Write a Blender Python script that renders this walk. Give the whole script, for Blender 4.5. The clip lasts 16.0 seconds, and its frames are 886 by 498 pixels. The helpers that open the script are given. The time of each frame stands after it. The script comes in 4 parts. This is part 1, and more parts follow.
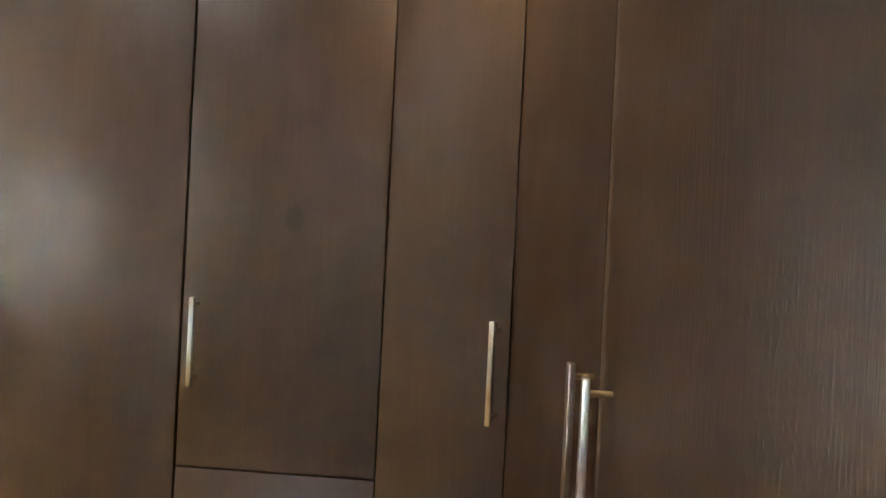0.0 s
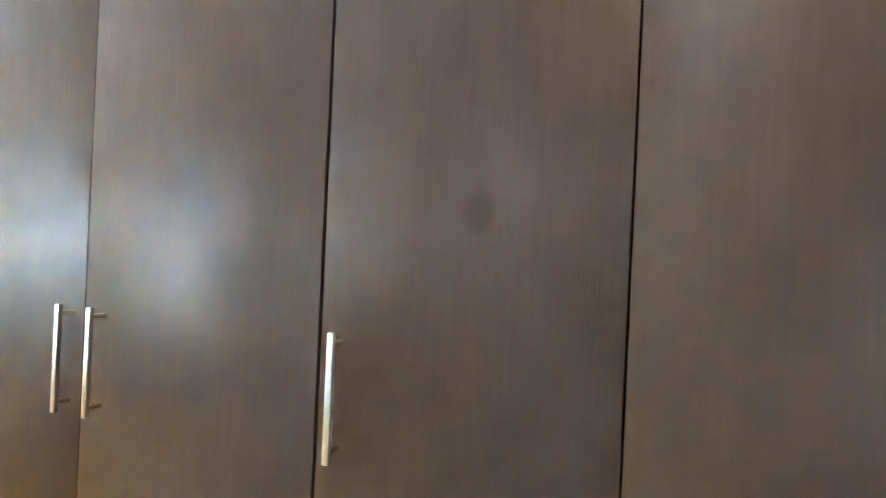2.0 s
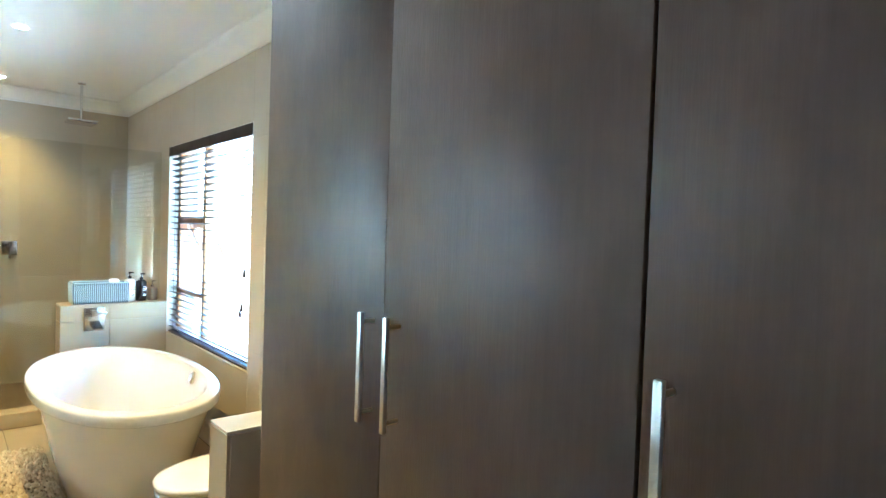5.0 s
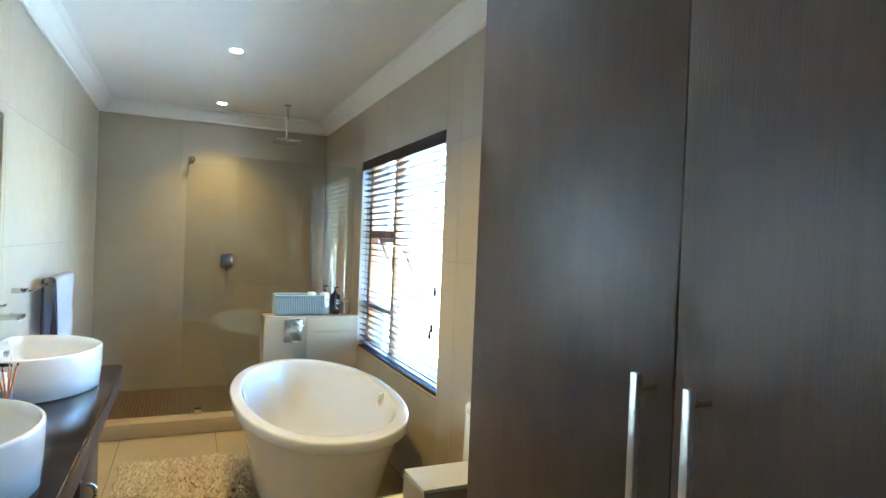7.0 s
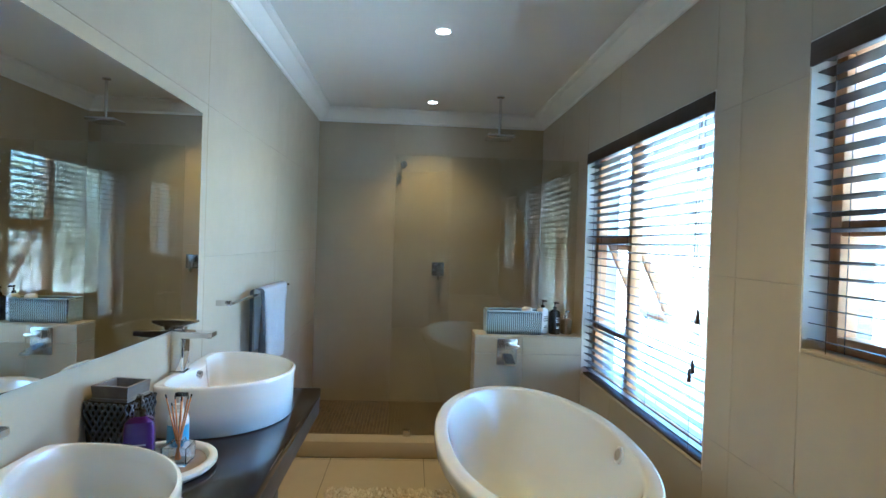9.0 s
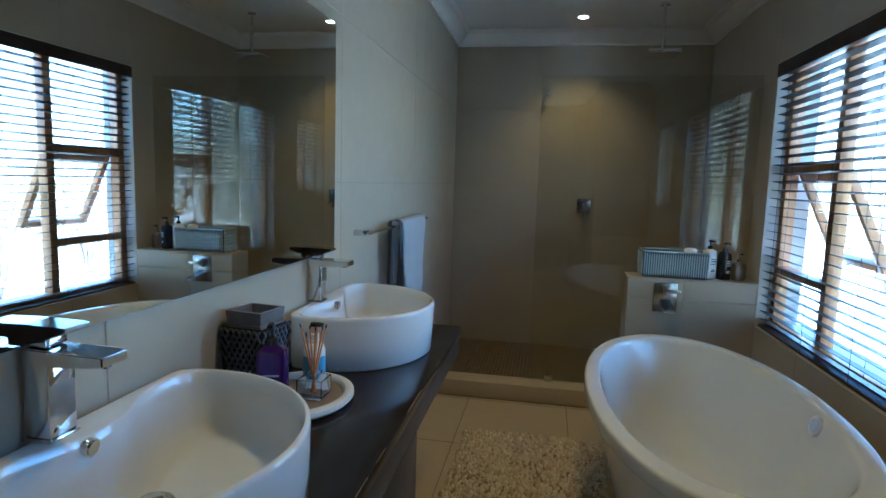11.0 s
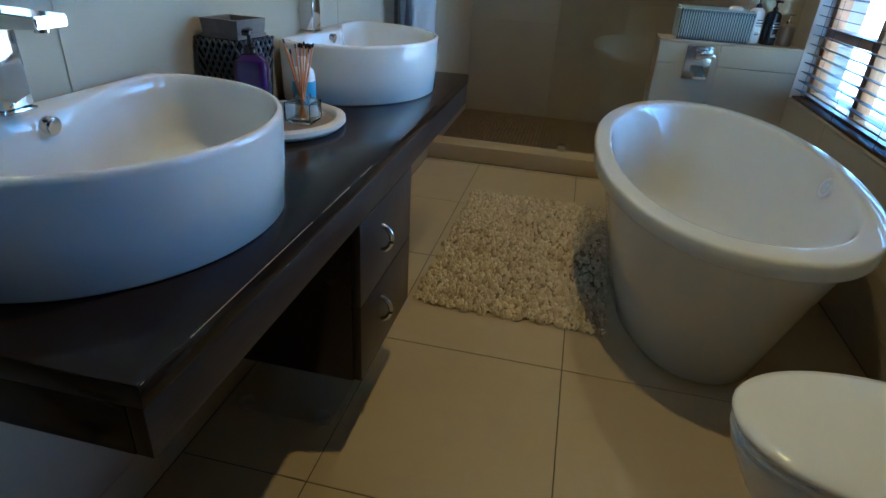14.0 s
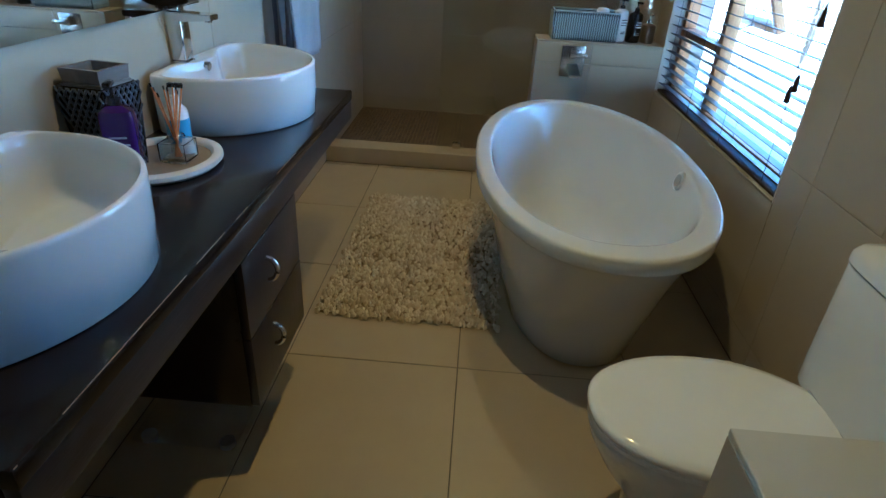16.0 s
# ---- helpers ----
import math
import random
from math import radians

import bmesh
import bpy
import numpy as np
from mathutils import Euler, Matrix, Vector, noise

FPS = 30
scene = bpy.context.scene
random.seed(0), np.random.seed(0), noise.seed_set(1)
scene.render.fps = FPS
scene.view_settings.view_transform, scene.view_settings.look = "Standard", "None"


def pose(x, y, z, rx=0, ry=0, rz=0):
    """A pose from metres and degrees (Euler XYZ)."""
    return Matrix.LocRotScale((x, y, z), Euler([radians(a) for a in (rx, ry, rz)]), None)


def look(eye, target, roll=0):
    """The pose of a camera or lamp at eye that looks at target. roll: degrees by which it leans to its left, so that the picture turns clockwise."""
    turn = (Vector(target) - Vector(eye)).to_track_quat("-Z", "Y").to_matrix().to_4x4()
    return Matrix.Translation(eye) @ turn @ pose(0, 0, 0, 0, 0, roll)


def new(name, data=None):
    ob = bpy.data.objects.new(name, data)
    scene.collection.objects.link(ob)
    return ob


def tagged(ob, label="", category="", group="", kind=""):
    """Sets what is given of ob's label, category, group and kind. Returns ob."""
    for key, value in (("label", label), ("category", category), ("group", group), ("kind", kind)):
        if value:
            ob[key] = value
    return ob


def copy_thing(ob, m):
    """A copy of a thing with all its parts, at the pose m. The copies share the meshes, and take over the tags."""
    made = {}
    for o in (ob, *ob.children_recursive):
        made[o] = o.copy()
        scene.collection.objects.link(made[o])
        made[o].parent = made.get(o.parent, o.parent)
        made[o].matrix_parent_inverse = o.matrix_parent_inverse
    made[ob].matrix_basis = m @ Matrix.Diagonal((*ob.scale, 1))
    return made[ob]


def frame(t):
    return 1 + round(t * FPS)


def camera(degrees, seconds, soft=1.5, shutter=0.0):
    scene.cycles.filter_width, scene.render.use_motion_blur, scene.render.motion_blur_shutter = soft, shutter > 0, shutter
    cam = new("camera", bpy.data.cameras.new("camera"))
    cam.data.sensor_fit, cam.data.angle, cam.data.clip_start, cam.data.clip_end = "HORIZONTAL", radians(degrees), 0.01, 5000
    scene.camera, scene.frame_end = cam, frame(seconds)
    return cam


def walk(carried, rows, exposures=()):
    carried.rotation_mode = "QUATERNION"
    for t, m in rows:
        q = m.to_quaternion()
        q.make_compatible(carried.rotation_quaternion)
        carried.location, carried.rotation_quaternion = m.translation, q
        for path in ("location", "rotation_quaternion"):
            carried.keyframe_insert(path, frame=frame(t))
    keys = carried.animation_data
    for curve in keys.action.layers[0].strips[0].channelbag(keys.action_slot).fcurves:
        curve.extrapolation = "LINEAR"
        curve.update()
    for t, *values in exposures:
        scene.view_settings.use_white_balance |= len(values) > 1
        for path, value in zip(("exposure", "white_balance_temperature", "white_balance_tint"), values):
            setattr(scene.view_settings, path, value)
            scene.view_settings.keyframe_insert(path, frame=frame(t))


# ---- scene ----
cam = camera(74.9, 16.0)

PATH = [
    (0, (-0.521, -0.232, 1.417), (1.476, -0.109, 1.419), 2.8),
    (0.5, (-0.348, -0.216, 1.423), (1.632, 0.065, 1.422), 2.6),
    (1, (-0.247, -0.144, 1.398), (1.714, 0.245, 1.417), 2.8),
    (1.5, (-0.072, -0.069, 1.414), (1.852, 0.476, 1.427), 2.8),
    (2, (0.046, -0.02, 1.418), (1.927, 0.658, 1.419), 2.6),
    (2.5, (0.149, 0.031, 1.429), (1.966, 0.867, 1.415), 2.5),
    (3, (0.19, 0.064, 1.446), (1.927, 1.056, 1.42), 2.7),
    (3.5, (0.228, 0.089, 1.439), (1.85, 1.26, 1.41), 2.4),
    (4, (0.246, 0.103, 1.438), (1.758, 1.412, 1.408), 2.3),
    (4.2, (0.251, 0.112, 1.441), (1.721, 1.468, 1.401), 2.2),
    (6.3, (0.332, 0.368, 1.42), (1.355, 2.086, 1.397), 2.4),
    (6.5, (0.349, 0.435, 1.424), (1.313, 2.187, 1.403), 2.5),
    (7, (0.373, 0.565, 1.43), (1.183, 2.394, 1.408), 2.3),
    (7.5, (0.406, 0.709, 1.423), (1.051, 2.602, 1.402), 2.3),
    (8, (0.472, 0.872, 1.439), (0.941, 2.816, 1.414), 2.2),
    (8.5, (0.49, 1.039, 1.428), (0.767, 3.019, 1.404), 2.0),
    (9, (0.48, 1.229, 1.426), (0.588, 3.226, 1.402), 1.9),
    (9.2, (0.468, 1.302, 1.433), (0.519, 3.302, 1.408), 2.0),
    (11.3, (0.419, 1.5, 1.335), (0.048, 3.44, 1.021), 2.0),
    (11.5, (0.417, 1.506, 1.322), (0.036, 3.434, 0.949), 2.2),
    (12, (0.421, 1.515, 1.291), (0.023, 3.41, 0.789), 2.5),
    (12.5, (0.42, 1.528, 1.25), (0.023, 3.384, 0.62), 2.8),
    (13, (0.422, 1.537, 1.229), (0.034, 3.352, 0.483), 3.1),
    (13.5, (0.448, 1.541, 1.205), (0.073, 3.312, 0.355), 3.3),
    (14, (0.494, 1.541, 1.193), (0.144, 3.281, 0.271), 3.6),
    (14.5, (0.545, 1.537, 1.204), (0.246, 3.267, 0.247), 3.5),
    (15, (0.569, 1.529, 1.232), (0.347, 3.27, 0.271), 3.4),
    (15.5, (0.586, 1.517, 1.279), (0.445, 3.268, 0.322), 3.2),
    (16, (0.593, 1.51, 1.329), (0.518, 3.264, 0.372), 3.3),
]

EXPOSURES = [(t, stops, kelvin, tint) for t, stops, kelvin, tint in ((0.0, 7.15, 5650, 12), (1.0, 7.65, 5250, 10), (2.0, 8.0, 4650, 5), (3.2, 7.9, 4330, 2), (4.2, 7.5, 4300, 0), (6.3, 6.35, 4400, -1), (7.5, 6.1, 4370, -1), (9.2, 5.4, 4200, -1), (11.5, 4.25, 4050, 0), (12.5, 4.0, 3980, 0), (14.8, 4.95, 3960, -1), (16.0, 4.7, 3930, -1))]
walk(cam, [(t, look(eye, target, roll)) for t, eye, target, roll in PATH], EXPOSURES)

# ---- light ----
world = bpy.data.worlds.new("world")
scene.world = world
world.use_nodes = True
wn = world.node_tree.nodes
sky = wn.new("ShaderNodeTexSky")
sky.sky_type, sky.sun_disc, sky.dust_density = "NISHITA", False, 3.0
sky.sun_elevation, sky.sun_rotation = radians(52), radians(250)
wn["Background"].inputs[1].default_value = 0.15
world.node_tree.links.new(sky.outputs[0], wn["Background"].inputs[0])

sun = new("sun", bpy.data.lights.new("sun", "SUN"))
sun.data.energy, sun.data.angle, sun.data.color = 2.2, radians(0.5), (1.0, 0.95, 0.88)
sun.matrix_world = look((0, 0, 0), (math.cos(radians(52)) * 0.94, math.cos(radians(52)) * 0.34, -math.sin(radians(52))))

WARM = (1.0, 0.56, 0.12)


def spot(x, y, watts, cone=95, z=2.535):
    lamp = new("downlight_beam", bpy.data.lights.new("downlight_beam", "SPOT"))
    lamp.data.energy, lamp.data.color, lamp.data.shadow_soft_size = watts, WARM, 0.025
    lamp.data.spot_size, lamp.data.spot_blend = radians(cone), 0.8
    lamp.matrix_world = pose(x, y, z)


LAMPS = [(0.61, 4.31), (0.61, 5.88), (0.61, 2.74)]
DRESSING_LAMPS = [(0.685, -0.165), (0.42, 0.95)]
for (lx, ly), watts in zip(LAMPS, (1.25, 1.25, 2.2)):
    spot(lx, ly, watts, 105 if ly > 5 else 125)
for (lx, ly), watts in zip(DRESSING_LAMPS, (0.12, 0.055)):
    spot(lx, ly, watts, 104)


# ---- materials ----
class Nodes:
    """A small builder for one node material."""

    def __init__(self, name):
        self.mat = bpy.data.materials.new(name)
        self.mat.use_nodes = True
        self.tree = self.mat.node_tree
        self.bsdf = self.tree.nodes["Principled BSDF"]

    def add(self, kind, operation=""):
        node = self.tree.nodes.new(kind)
        if operation:
            node.operation = operation
        return node

    def link(self, a, b):
        self.tree.links.new(a, b)

    def coords(self, scale=(1, 1, 1), rot=(0, 0, 0), space="Object"):
        tc, mp = self.add("ShaderNodeTexCoord"), self.add("ShaderNodeMapping")
        mp.inputs["Scale"].default_value, mp.inputs["Rotation"].default_value = scale, rot
        if space == "World":
            geo = self.add("ShaderNodeNewGeometry")
            self.link(geo.outputs["Position"], mp.inputs["Vector"])
        else:
            self.link(tc.outputs[space], mp.inputs["Vector"])
        return mp.outputs["Vector"]

    def noise(self, vec, scale, detail=4, rough=0.55):
        n = self.add("ShaderNodeTexNoise")
        n.inputs["Scale"].default_value, n.inputs["Detail"].default_value, n.inputs["Roughness"].default_value = scale, detail, rough
        if vec is not None:
            self.link(vec, n.inputs["Vector"])
        return n.outputs["Fac"]

    def ramp(self, fac, stops):
        r = self.add("ShaderNodeValToRGB")
        while len(r.color_ramp.elements) < len(stops):
            r.color_ramp.elements.new(0.5)
        for e, (pos, col) in zip(r.color_ramp.elements, stops):
            e.position, e.color = pos, (*col, 1)
        self.link(fac, r.inputs["Fac"])
        return r.outputs["Color"]

    def mix(self, fac, a, b, blend="MIX"):
        m = self.add("ShaderNodeMix")
        m.data_type, m.blend_type = "RGBA", blend
        for sock, value in ((m.inputs["Factor"], fac), (m.inputs["A"], a), (m.inputs["B"], b)):
            if hasattr(value, "links"):
                self.link(value, sock)
            elif isinstance(value, tuple):
                sock.default_value = (*value, 1)
            else:
                sock.default_value = value
        return m.outputs["Result"]

    def remap(self, fac, lo, hi):
        m = self.add("ShaderNodeMapRange")
        m.inputs["To Min"].default_value, m.inputs["To Max"].default_value = lo, hi
        self.link(fac, m.inputs["Value"])
        return m.outputs["Result"]

    def bump(self, height, strength, distance):
        b = self.add("ShaderNodeBump")
        b.inputs["Strength"].default_value, b.inputs["Distance"].default_value = strength, distance
        self.link(height, b.inputs["Height"])
        self.link(b.outputs["Normal"], self.bsdf.inputs["Normal"])

    def random(self):
        return self.add("ShaderNodeObjectInfo").outputs["Random"]

    def island(self):
        return self.add("ShaderNodeNewGeometry").outputs["Random Per Island"]

    def put(self, name, value):
        sock = self.bsdf.inputs[name]
        if hasattr(value, "links"):
            self.link(value, sock)
        elif isinstance(value, tuple):
            sock.default_value = (*value, 1)
        else:
            sock.default_value = value


def plain(name, color, rough, metal=0.0, vary=0.06, scale=6.0, bump=0.0, gloss=0.5):
    """A smooth surface with slight unevenness of tone and gloss."""
    n = Nodes(name)
    vec = n.coords(space="World")
    big, fine = n.noise(vec, scale, 3), n.noise(vec, scale * 14, 4)
    dark = tuple(c * (1 - vary) for c in color)
    light = tuple(min(1, c * (1 + vary)) for c in color)
    n.put("Base Color", n.mix(big, dark, light))
    n.put("Roughness", n.remap(fine, max(0.02, rough * 0.8), min(1, rough * 1.25)))
    n.put("Metallic", metal)
    n.put("Specular IOR Level", gloss)
    if bump:
        n.bump(fine, bump, 0.002)
    return n.mat


def wood(name, dark, light, rough, grain=(1, 1, 0.05), scale=60, bump=0.25, tint=True, gloss=0.5, blotch=0.45, fine_dark=0.30):
    """Straight-grained wood; grain gives the squeeze along the length."""
    n = Nodes(name)
    vec = n.coords(grain, space="World")
    fine = n.noise(vec, scale, 6, 0.65)
    streak = n.noise(vec, scale * 3.5, 3, 0.7)
    cloud = n.noise(n.coords((1, 1, 0.4), space="World"), 3.2, 3)
    patch = n.noise(n.coords((1, 1, 0.55), space="World"), 11.0, 4, 0.6)
    col = n.ramp(fine, [(0.20, dark), (0.85, light)])
    col = n.mix(n.remap(streak, 0.0, fine_dark), col, tuple(c * 0.5 for c in dark))
    col = n.mix(n.remap(cloud, 0.0, blotch), col, tuple(c * 0.75 for c in light))
    col = n.mix(n.ramp(patch, [(0.42, (0, 0, 0)), (0.72, (blotch, blotch, blotch))]), col, tuple(c * 0.62 for c in dark))
    if tint:
        col = n.mix(n.remap(n.random(), 0.0, 0.18), col, dark)
    n.put("Base Color", col)
    wear = n.mix(0.5, streak, patch)
    n.put("Roughness", n.remap(wear, rough * 0.80, rough * 1.27))
    n.put("Specular IOR Level", gloss)
    n.bump(streak, bump, 0.0012)
    return n.mat


def tile(name, a, b, rough, cloud=3.0, bump=0.05):
    """Glazed or matt porcelain, with cloudy tone and a faint linen relief."""
    n = Nodes(name)
    vec = n.coords(space="World")
    big, fine = n.noise(vec, cloud, 5, 0.6), n.noise(n.coords((1, 1, 9), space="World"), 26, 5, 0.7)
    col = n.mix(big, a, b)
    col = n.mix(n.remap(fine, 0.0, 0.16), col, tuple(c * 0.72 for c in a))
    col = n.mix(n.remap(n.random(), 0.0, 0.10), col, tuple(c * 0.8 for c in a))
    n.put("Base Color", col)
    n.put("Roughness", n.remap(n.noise(vec, 9, 4), rough * 0.8, rough * 1.3))
    n.bump(fine, bump, 0.002)
    return n.mat


WOOD = wood("dark_wood_laminate", (0.078, 0.049, 0.032), (0.130, 0.086, 0.057), 0.40, scale=85, bump=0.6, gloss=0.55, blotch=0.5, fine_dark=0.26)
WOOD_EDGE = wood("dark_wood_edge", (0.050, 0.036, 0.026), (0.10, 0.07, 0.05), 0.45)
WOOD_EDGE_PALE = wood("pale_wood_edging", (0.16, 0.13, 0.105), (0.23, 0.19, 0.155), 0.5, scale=40)
WOOD_TOP = wood("stained_counter_wood", (0.008, 0.006, 0.005), (0.024, 0.014, 0.010), 0.15, (1, 0.04, 1), 70, 0.08, gloss=0.35)
# counter wood again, browner: the lamplight on the fascia is put into its colour
WOOD_FASCIA_LIT = wood("lamplit_fascia_wood", (0.012, 0.008, 0.006), (0.060, 0.036, 0.024), 0.33, (1, 0.04, 1), 45, 0.4)
WOOD_DRAWER = wood("stained_drawer_wood", (0.014, 0.009, 0.007), (0.050, 0.030, 0.020), 0.32, (1, 0.5, 0.05), 50, 0.35)
WOOD_WORN = plain("worn_wood_edge", (0.30, 0.20, 0.12), 0.6, vary=0.4, scale=30)
WOOD_FRAME = wood("varnished_window_timber", (0.40, 0.18, 0.06), (0.64, 0.33, 0.12), 0.30, scale=40, tint=False)
WOOD_BLIND = wood("dark_blind_wood", (0.030, 0.022, 0.018), (0.070, 0.048, 0.038), 0.45, (1, 0.05, 1), 50, 0.05, gloss=0.25)
WOOD_GREY = wood("grey_weathered_wood", (0.10, 0.085, 0.072), (0.22, 0.19, 0.165), 0.6, (1, 0.08, 1), 60, 0.4)
TILE_WALL = tile("beige_wall_porcelain", (0.378, 0.322, 0.233), (0.450, 0.388, 0.287), 0.36)
TILE_CAP = tile("smooth_capping_tile", (0.56, 0.55, 0.52), (0.62, 0.61, 0.58), 0.05, bump=0.01)
TILE_FLOOR = tile("sand_floor_porcelain", (0.40, 0.312, 0.172), (0.49, 0.390, 0.225), 0.36)
GROUT = plain("grey_grout", (0.12, 0.10, 0.075), 0.9, vary=0.2, scale=12)
GROUT_PALE = plain("pale_shower_grout", (0.25, 0.19, 0.115), 0.9, vary=0.2, scale=12)
GROUT_WALL = plain("beige_grout", (0.345, 0.312, 0.25), 0.9, vary=0.15, scale=12)
PAINT = plain("white_ceiling_paint", (0.80, 0.79, 0.76), 0.75, vary=0.02, scale=2.5, bump=0.05)
PAINT_WALL = plain("beige_wall_paint", (0.66, 0.63, 0.58), 0.7, vary=0.04, scale=3, bump=0.08)
RENDERED = plain("outside_render", (0.55, 0.50, 0.43), 0.9, vary=0.12, scale=3, bump=0.3)
CERAMIC = plain("white_glazed_ceramic", (0.68, 0.68, 0.67), 0.028, vary=0.015, scale=5, gloss=0.85)
ACRYLIC = plain("white_acrylic", (0.66, 0.66, 0.645), 0.035, vary=0.02, scale=5, gloss=0.85)
PLASTIC_W = plain("white_plastic", (0.76, 0.76, 0.74), 0.12, vary=0.03, scale=9)
CHROME = plain("chrome", (0.72, 0.73, 0.75), 0.07, 1.0, vary=0.03, scale=20)
STEEL = plain("brushed_steel", (0.78, 0.77, 0.75), 0.36, 1.0, vary=0.08, scale=30)
BRASSY = plain("warm_steel", (0.55, 0.45, 0.30), 0.36, 1.0, vary=0.08, scale=30)
SATIN = plain("satin_chrome", (0.52, 0.52, 0.52), 0.24, 1.0, vary=0.05, scale=25)
# chrome of the shower mixer, with a reflection of dark surroundings put into the colour
CHROME_DARKENED = plain("chrome_dark_reflection", (0.42, 0.41, 0.40), 0.10, 1.0, vary=0.08, scale=30)
BLACK = plain("black_plastic", (0.012, 0.012, 0.013), 0.2, vary=0.2)
RUBBER = plain("dark_seal", (0.03, 0.03, 0.032), 0.6)
PURPLE = plain("purple_bottle_plastic", (0.030, 0.006, 0.075), 0.12, vary=0.1)
PURPLE_INK = plain("pale_print", (0.34, 0.28, 0.42), 0.4)
BLUE_LABEL = plain("blue_label", (0.10, 0.30, 0.52), 0.4, vary=0.1)
WHITE_LABEL = plain("white_label", (0.70, 0.70, 0.68), 0.5, vary=0.05)
STONE = plain("grey_stoneware", (0.21, 0.17, 0.13), 0.55, vary=0.2, scale=25, bump=0.2)
STONE_RIM = plain("cream_stoneware", (0.58, 0.56, 0.52), 0.45, vary=0.08, scale=25)
REED = plain("rattan_reed", (0.58, 0.24, 0.065), 0.6, vary=0.3, scale=40)
WICKER = plain("dark_woven_cord", (0.055, 0.060, 0.072), 0.36, vary=0.6, scale=60, bump=0.4)
BASKET = plain("grey_blue_woven_cord", (0.40, 0.47, 0.49), 0.7, vary=0.2, scale=40, bump=0.3)
# liner behind the strands, its colour holding the shade in the weave's gaps
BASKET_GAPS = plain("basket_gap_shade", (0.05, 0.062, 0.07), 0.8, vary=0.2, scale=40)
TOWEL = plain("white_terry", (0.70, 0.71, 0.73), 0.95, vary=0.08, scale=60, bump=0.9)
FOLD_DARK = plain("dark_fold_terry", (0.14, 0.14, 0.15), 0.95, vary=0.15, scale=60, bump=0.9)
EARTH = plain("dry_ground", (0.47, 0.45, 0.40), 0.95, vary=0.25, scale=2.5, bump=0.5)
CORD = plain("blind_cord", (0.10, 0.08, 0.07), 0.7)
BARK = plain("dry_bark", (0.20, 0.16, 0.12), 0.9, vary=0.3, scale=20, bump=0.5)


def stain_material():
    """A greasy mark that fades towards its edge."""
    n = Nodes("faint_greasy_mark")
    n.put("Base Color", (0.055, 0.041, 0.027))
    n.put("Roughness", 0.5)
    ln = n.add("ShaderNodeVectorMath", operation="LENGTH")
    n.link(n.coords((1 / 0.036, 1 / 0.036, 0)), ln.inputs[0])
    n.put("Alpha", n.ramp(ln.outputs["Value"], [(0.60, (0.10, 0.10, 0.10)), (1.0, (0, 0, 0))]))
    return n.mat


STAIN = stain_material()


def mirror_material():
    n = Nodes("silvered_mirror")
    n.put("Base Color", (0.86, 0.88, 0.87))
    n.put("Metallic", 1.0)
    n.put("Roughness", 0.012)
    return n.mat


def glass_material(name, tint=(0.93, 0.96, 0.95), gloss=0.0):
    """Thin clear glass: clear through, mirror-like at a slant."""
    n = Nodes(name)
    clear, shine, facing, mix = n.add("ShaderNodeBsdfTransparent"), n.add("ShaderNodeBsdfGlossy"), n.add("ShaderNodeLayerWeight"), n.add("ShaderNodeMixShader")
    clear.inputs["Color"].default_value = (*tint, 1)
    shine.inputs["Roughness"].default_value = gloss
    facing.inputs["Blend"].default_value = 0.5
    steep = n.add("ShaderNodeMath", operation="POWER")
    steep.inputs[1].default_value = 5.0
    n.link(facing.outputs["Facing"], steep.inputs[0])
    amount = n.add("ShaderNodeMath", operation="MULTIPLY_ADD")
    amount.inputs[1].default_value, amount.inputs[2].default_value = 0.935, 0.062
    n.link(steep.outputs[0], amount.inputs[0])
    n.link(amount.outputs[0], mix.inputs[0])
    n.link(clear.outputs[0], mix.inputs[1])
    n.link(shine.outputs[0], mix.inputs[2])
    n.link(mix.outputs[0], n.tree.nodes["Material Output"].inputs["Surface"])
    return n.mat


def thick_glass(name):
    n = Nodes(name)
    n.put("Base Color", (0.96, 0.98, 0.985))
    n.put("Transmission Weight", 1.0)
    n.put("Roughness", 0.0)
    n.put("IOR", 1.46)
    return n.mat


def lamp_material(name, color, strength):
    n = Nodes(name)
    n.put("Base Color", (0.8, 0.8, 0.8))
    n.put("Emission Color", color)
    n.put("Emission Strength", strength)
    return n.mat


def leaf_material(name, a, b):
    n = Nodes(name)
    n.put("Base Color", n.mix(n.island(), a, b))
    n.put("Roughness", 0.55)
    return n.mat


def island_material(name, a, b, rough, dark=0.5):
    n = Nodes(name)
    col = n.mix(n.island(), a, b)
    col = n.mix(n.remap(n.noise(n.coords(space="World"), 14, 4), 0.0, dark), col, tuple(c * 0.45 for c in a))
    n.put("Base Color", col)
    n.put("Roughness", rough)
    return n.mat


MIRROR = mirror_material()
GLASS = glass_material("clear_glass")
SHOWER_GLASS = glass_material("shower_glass", (0.945, 0.955, 0.94))
JAR_GLASS = thick_glass("jar_glass")
DIFFUSER_OIL = plain("diffuser_oil", (0.42, 0.36, 0.26), 0.08)
SCALE_GLASS = glass_material("scale_glass", (0.95, 0.965, 0.97), 0.02)
LAMP_DISC = lamp_material("lit_lamp", (1.0, 0.86, 0.66), 2.0)
LEAF = leaf_material("leaf", (0.11, 0.105, 0.045), (0.30, 0.26, 0.13))
MOSAIC = island_material("brown_mosaic", (0.050, 0.028, 0.013), (0.14, 0.080, 0.034), 0.30, 0.3)
PILE = island_material("cream_shag", (0.50, 0.39, 0.24), (0.82, 0.71, 0.50), 0.95, 0.40)
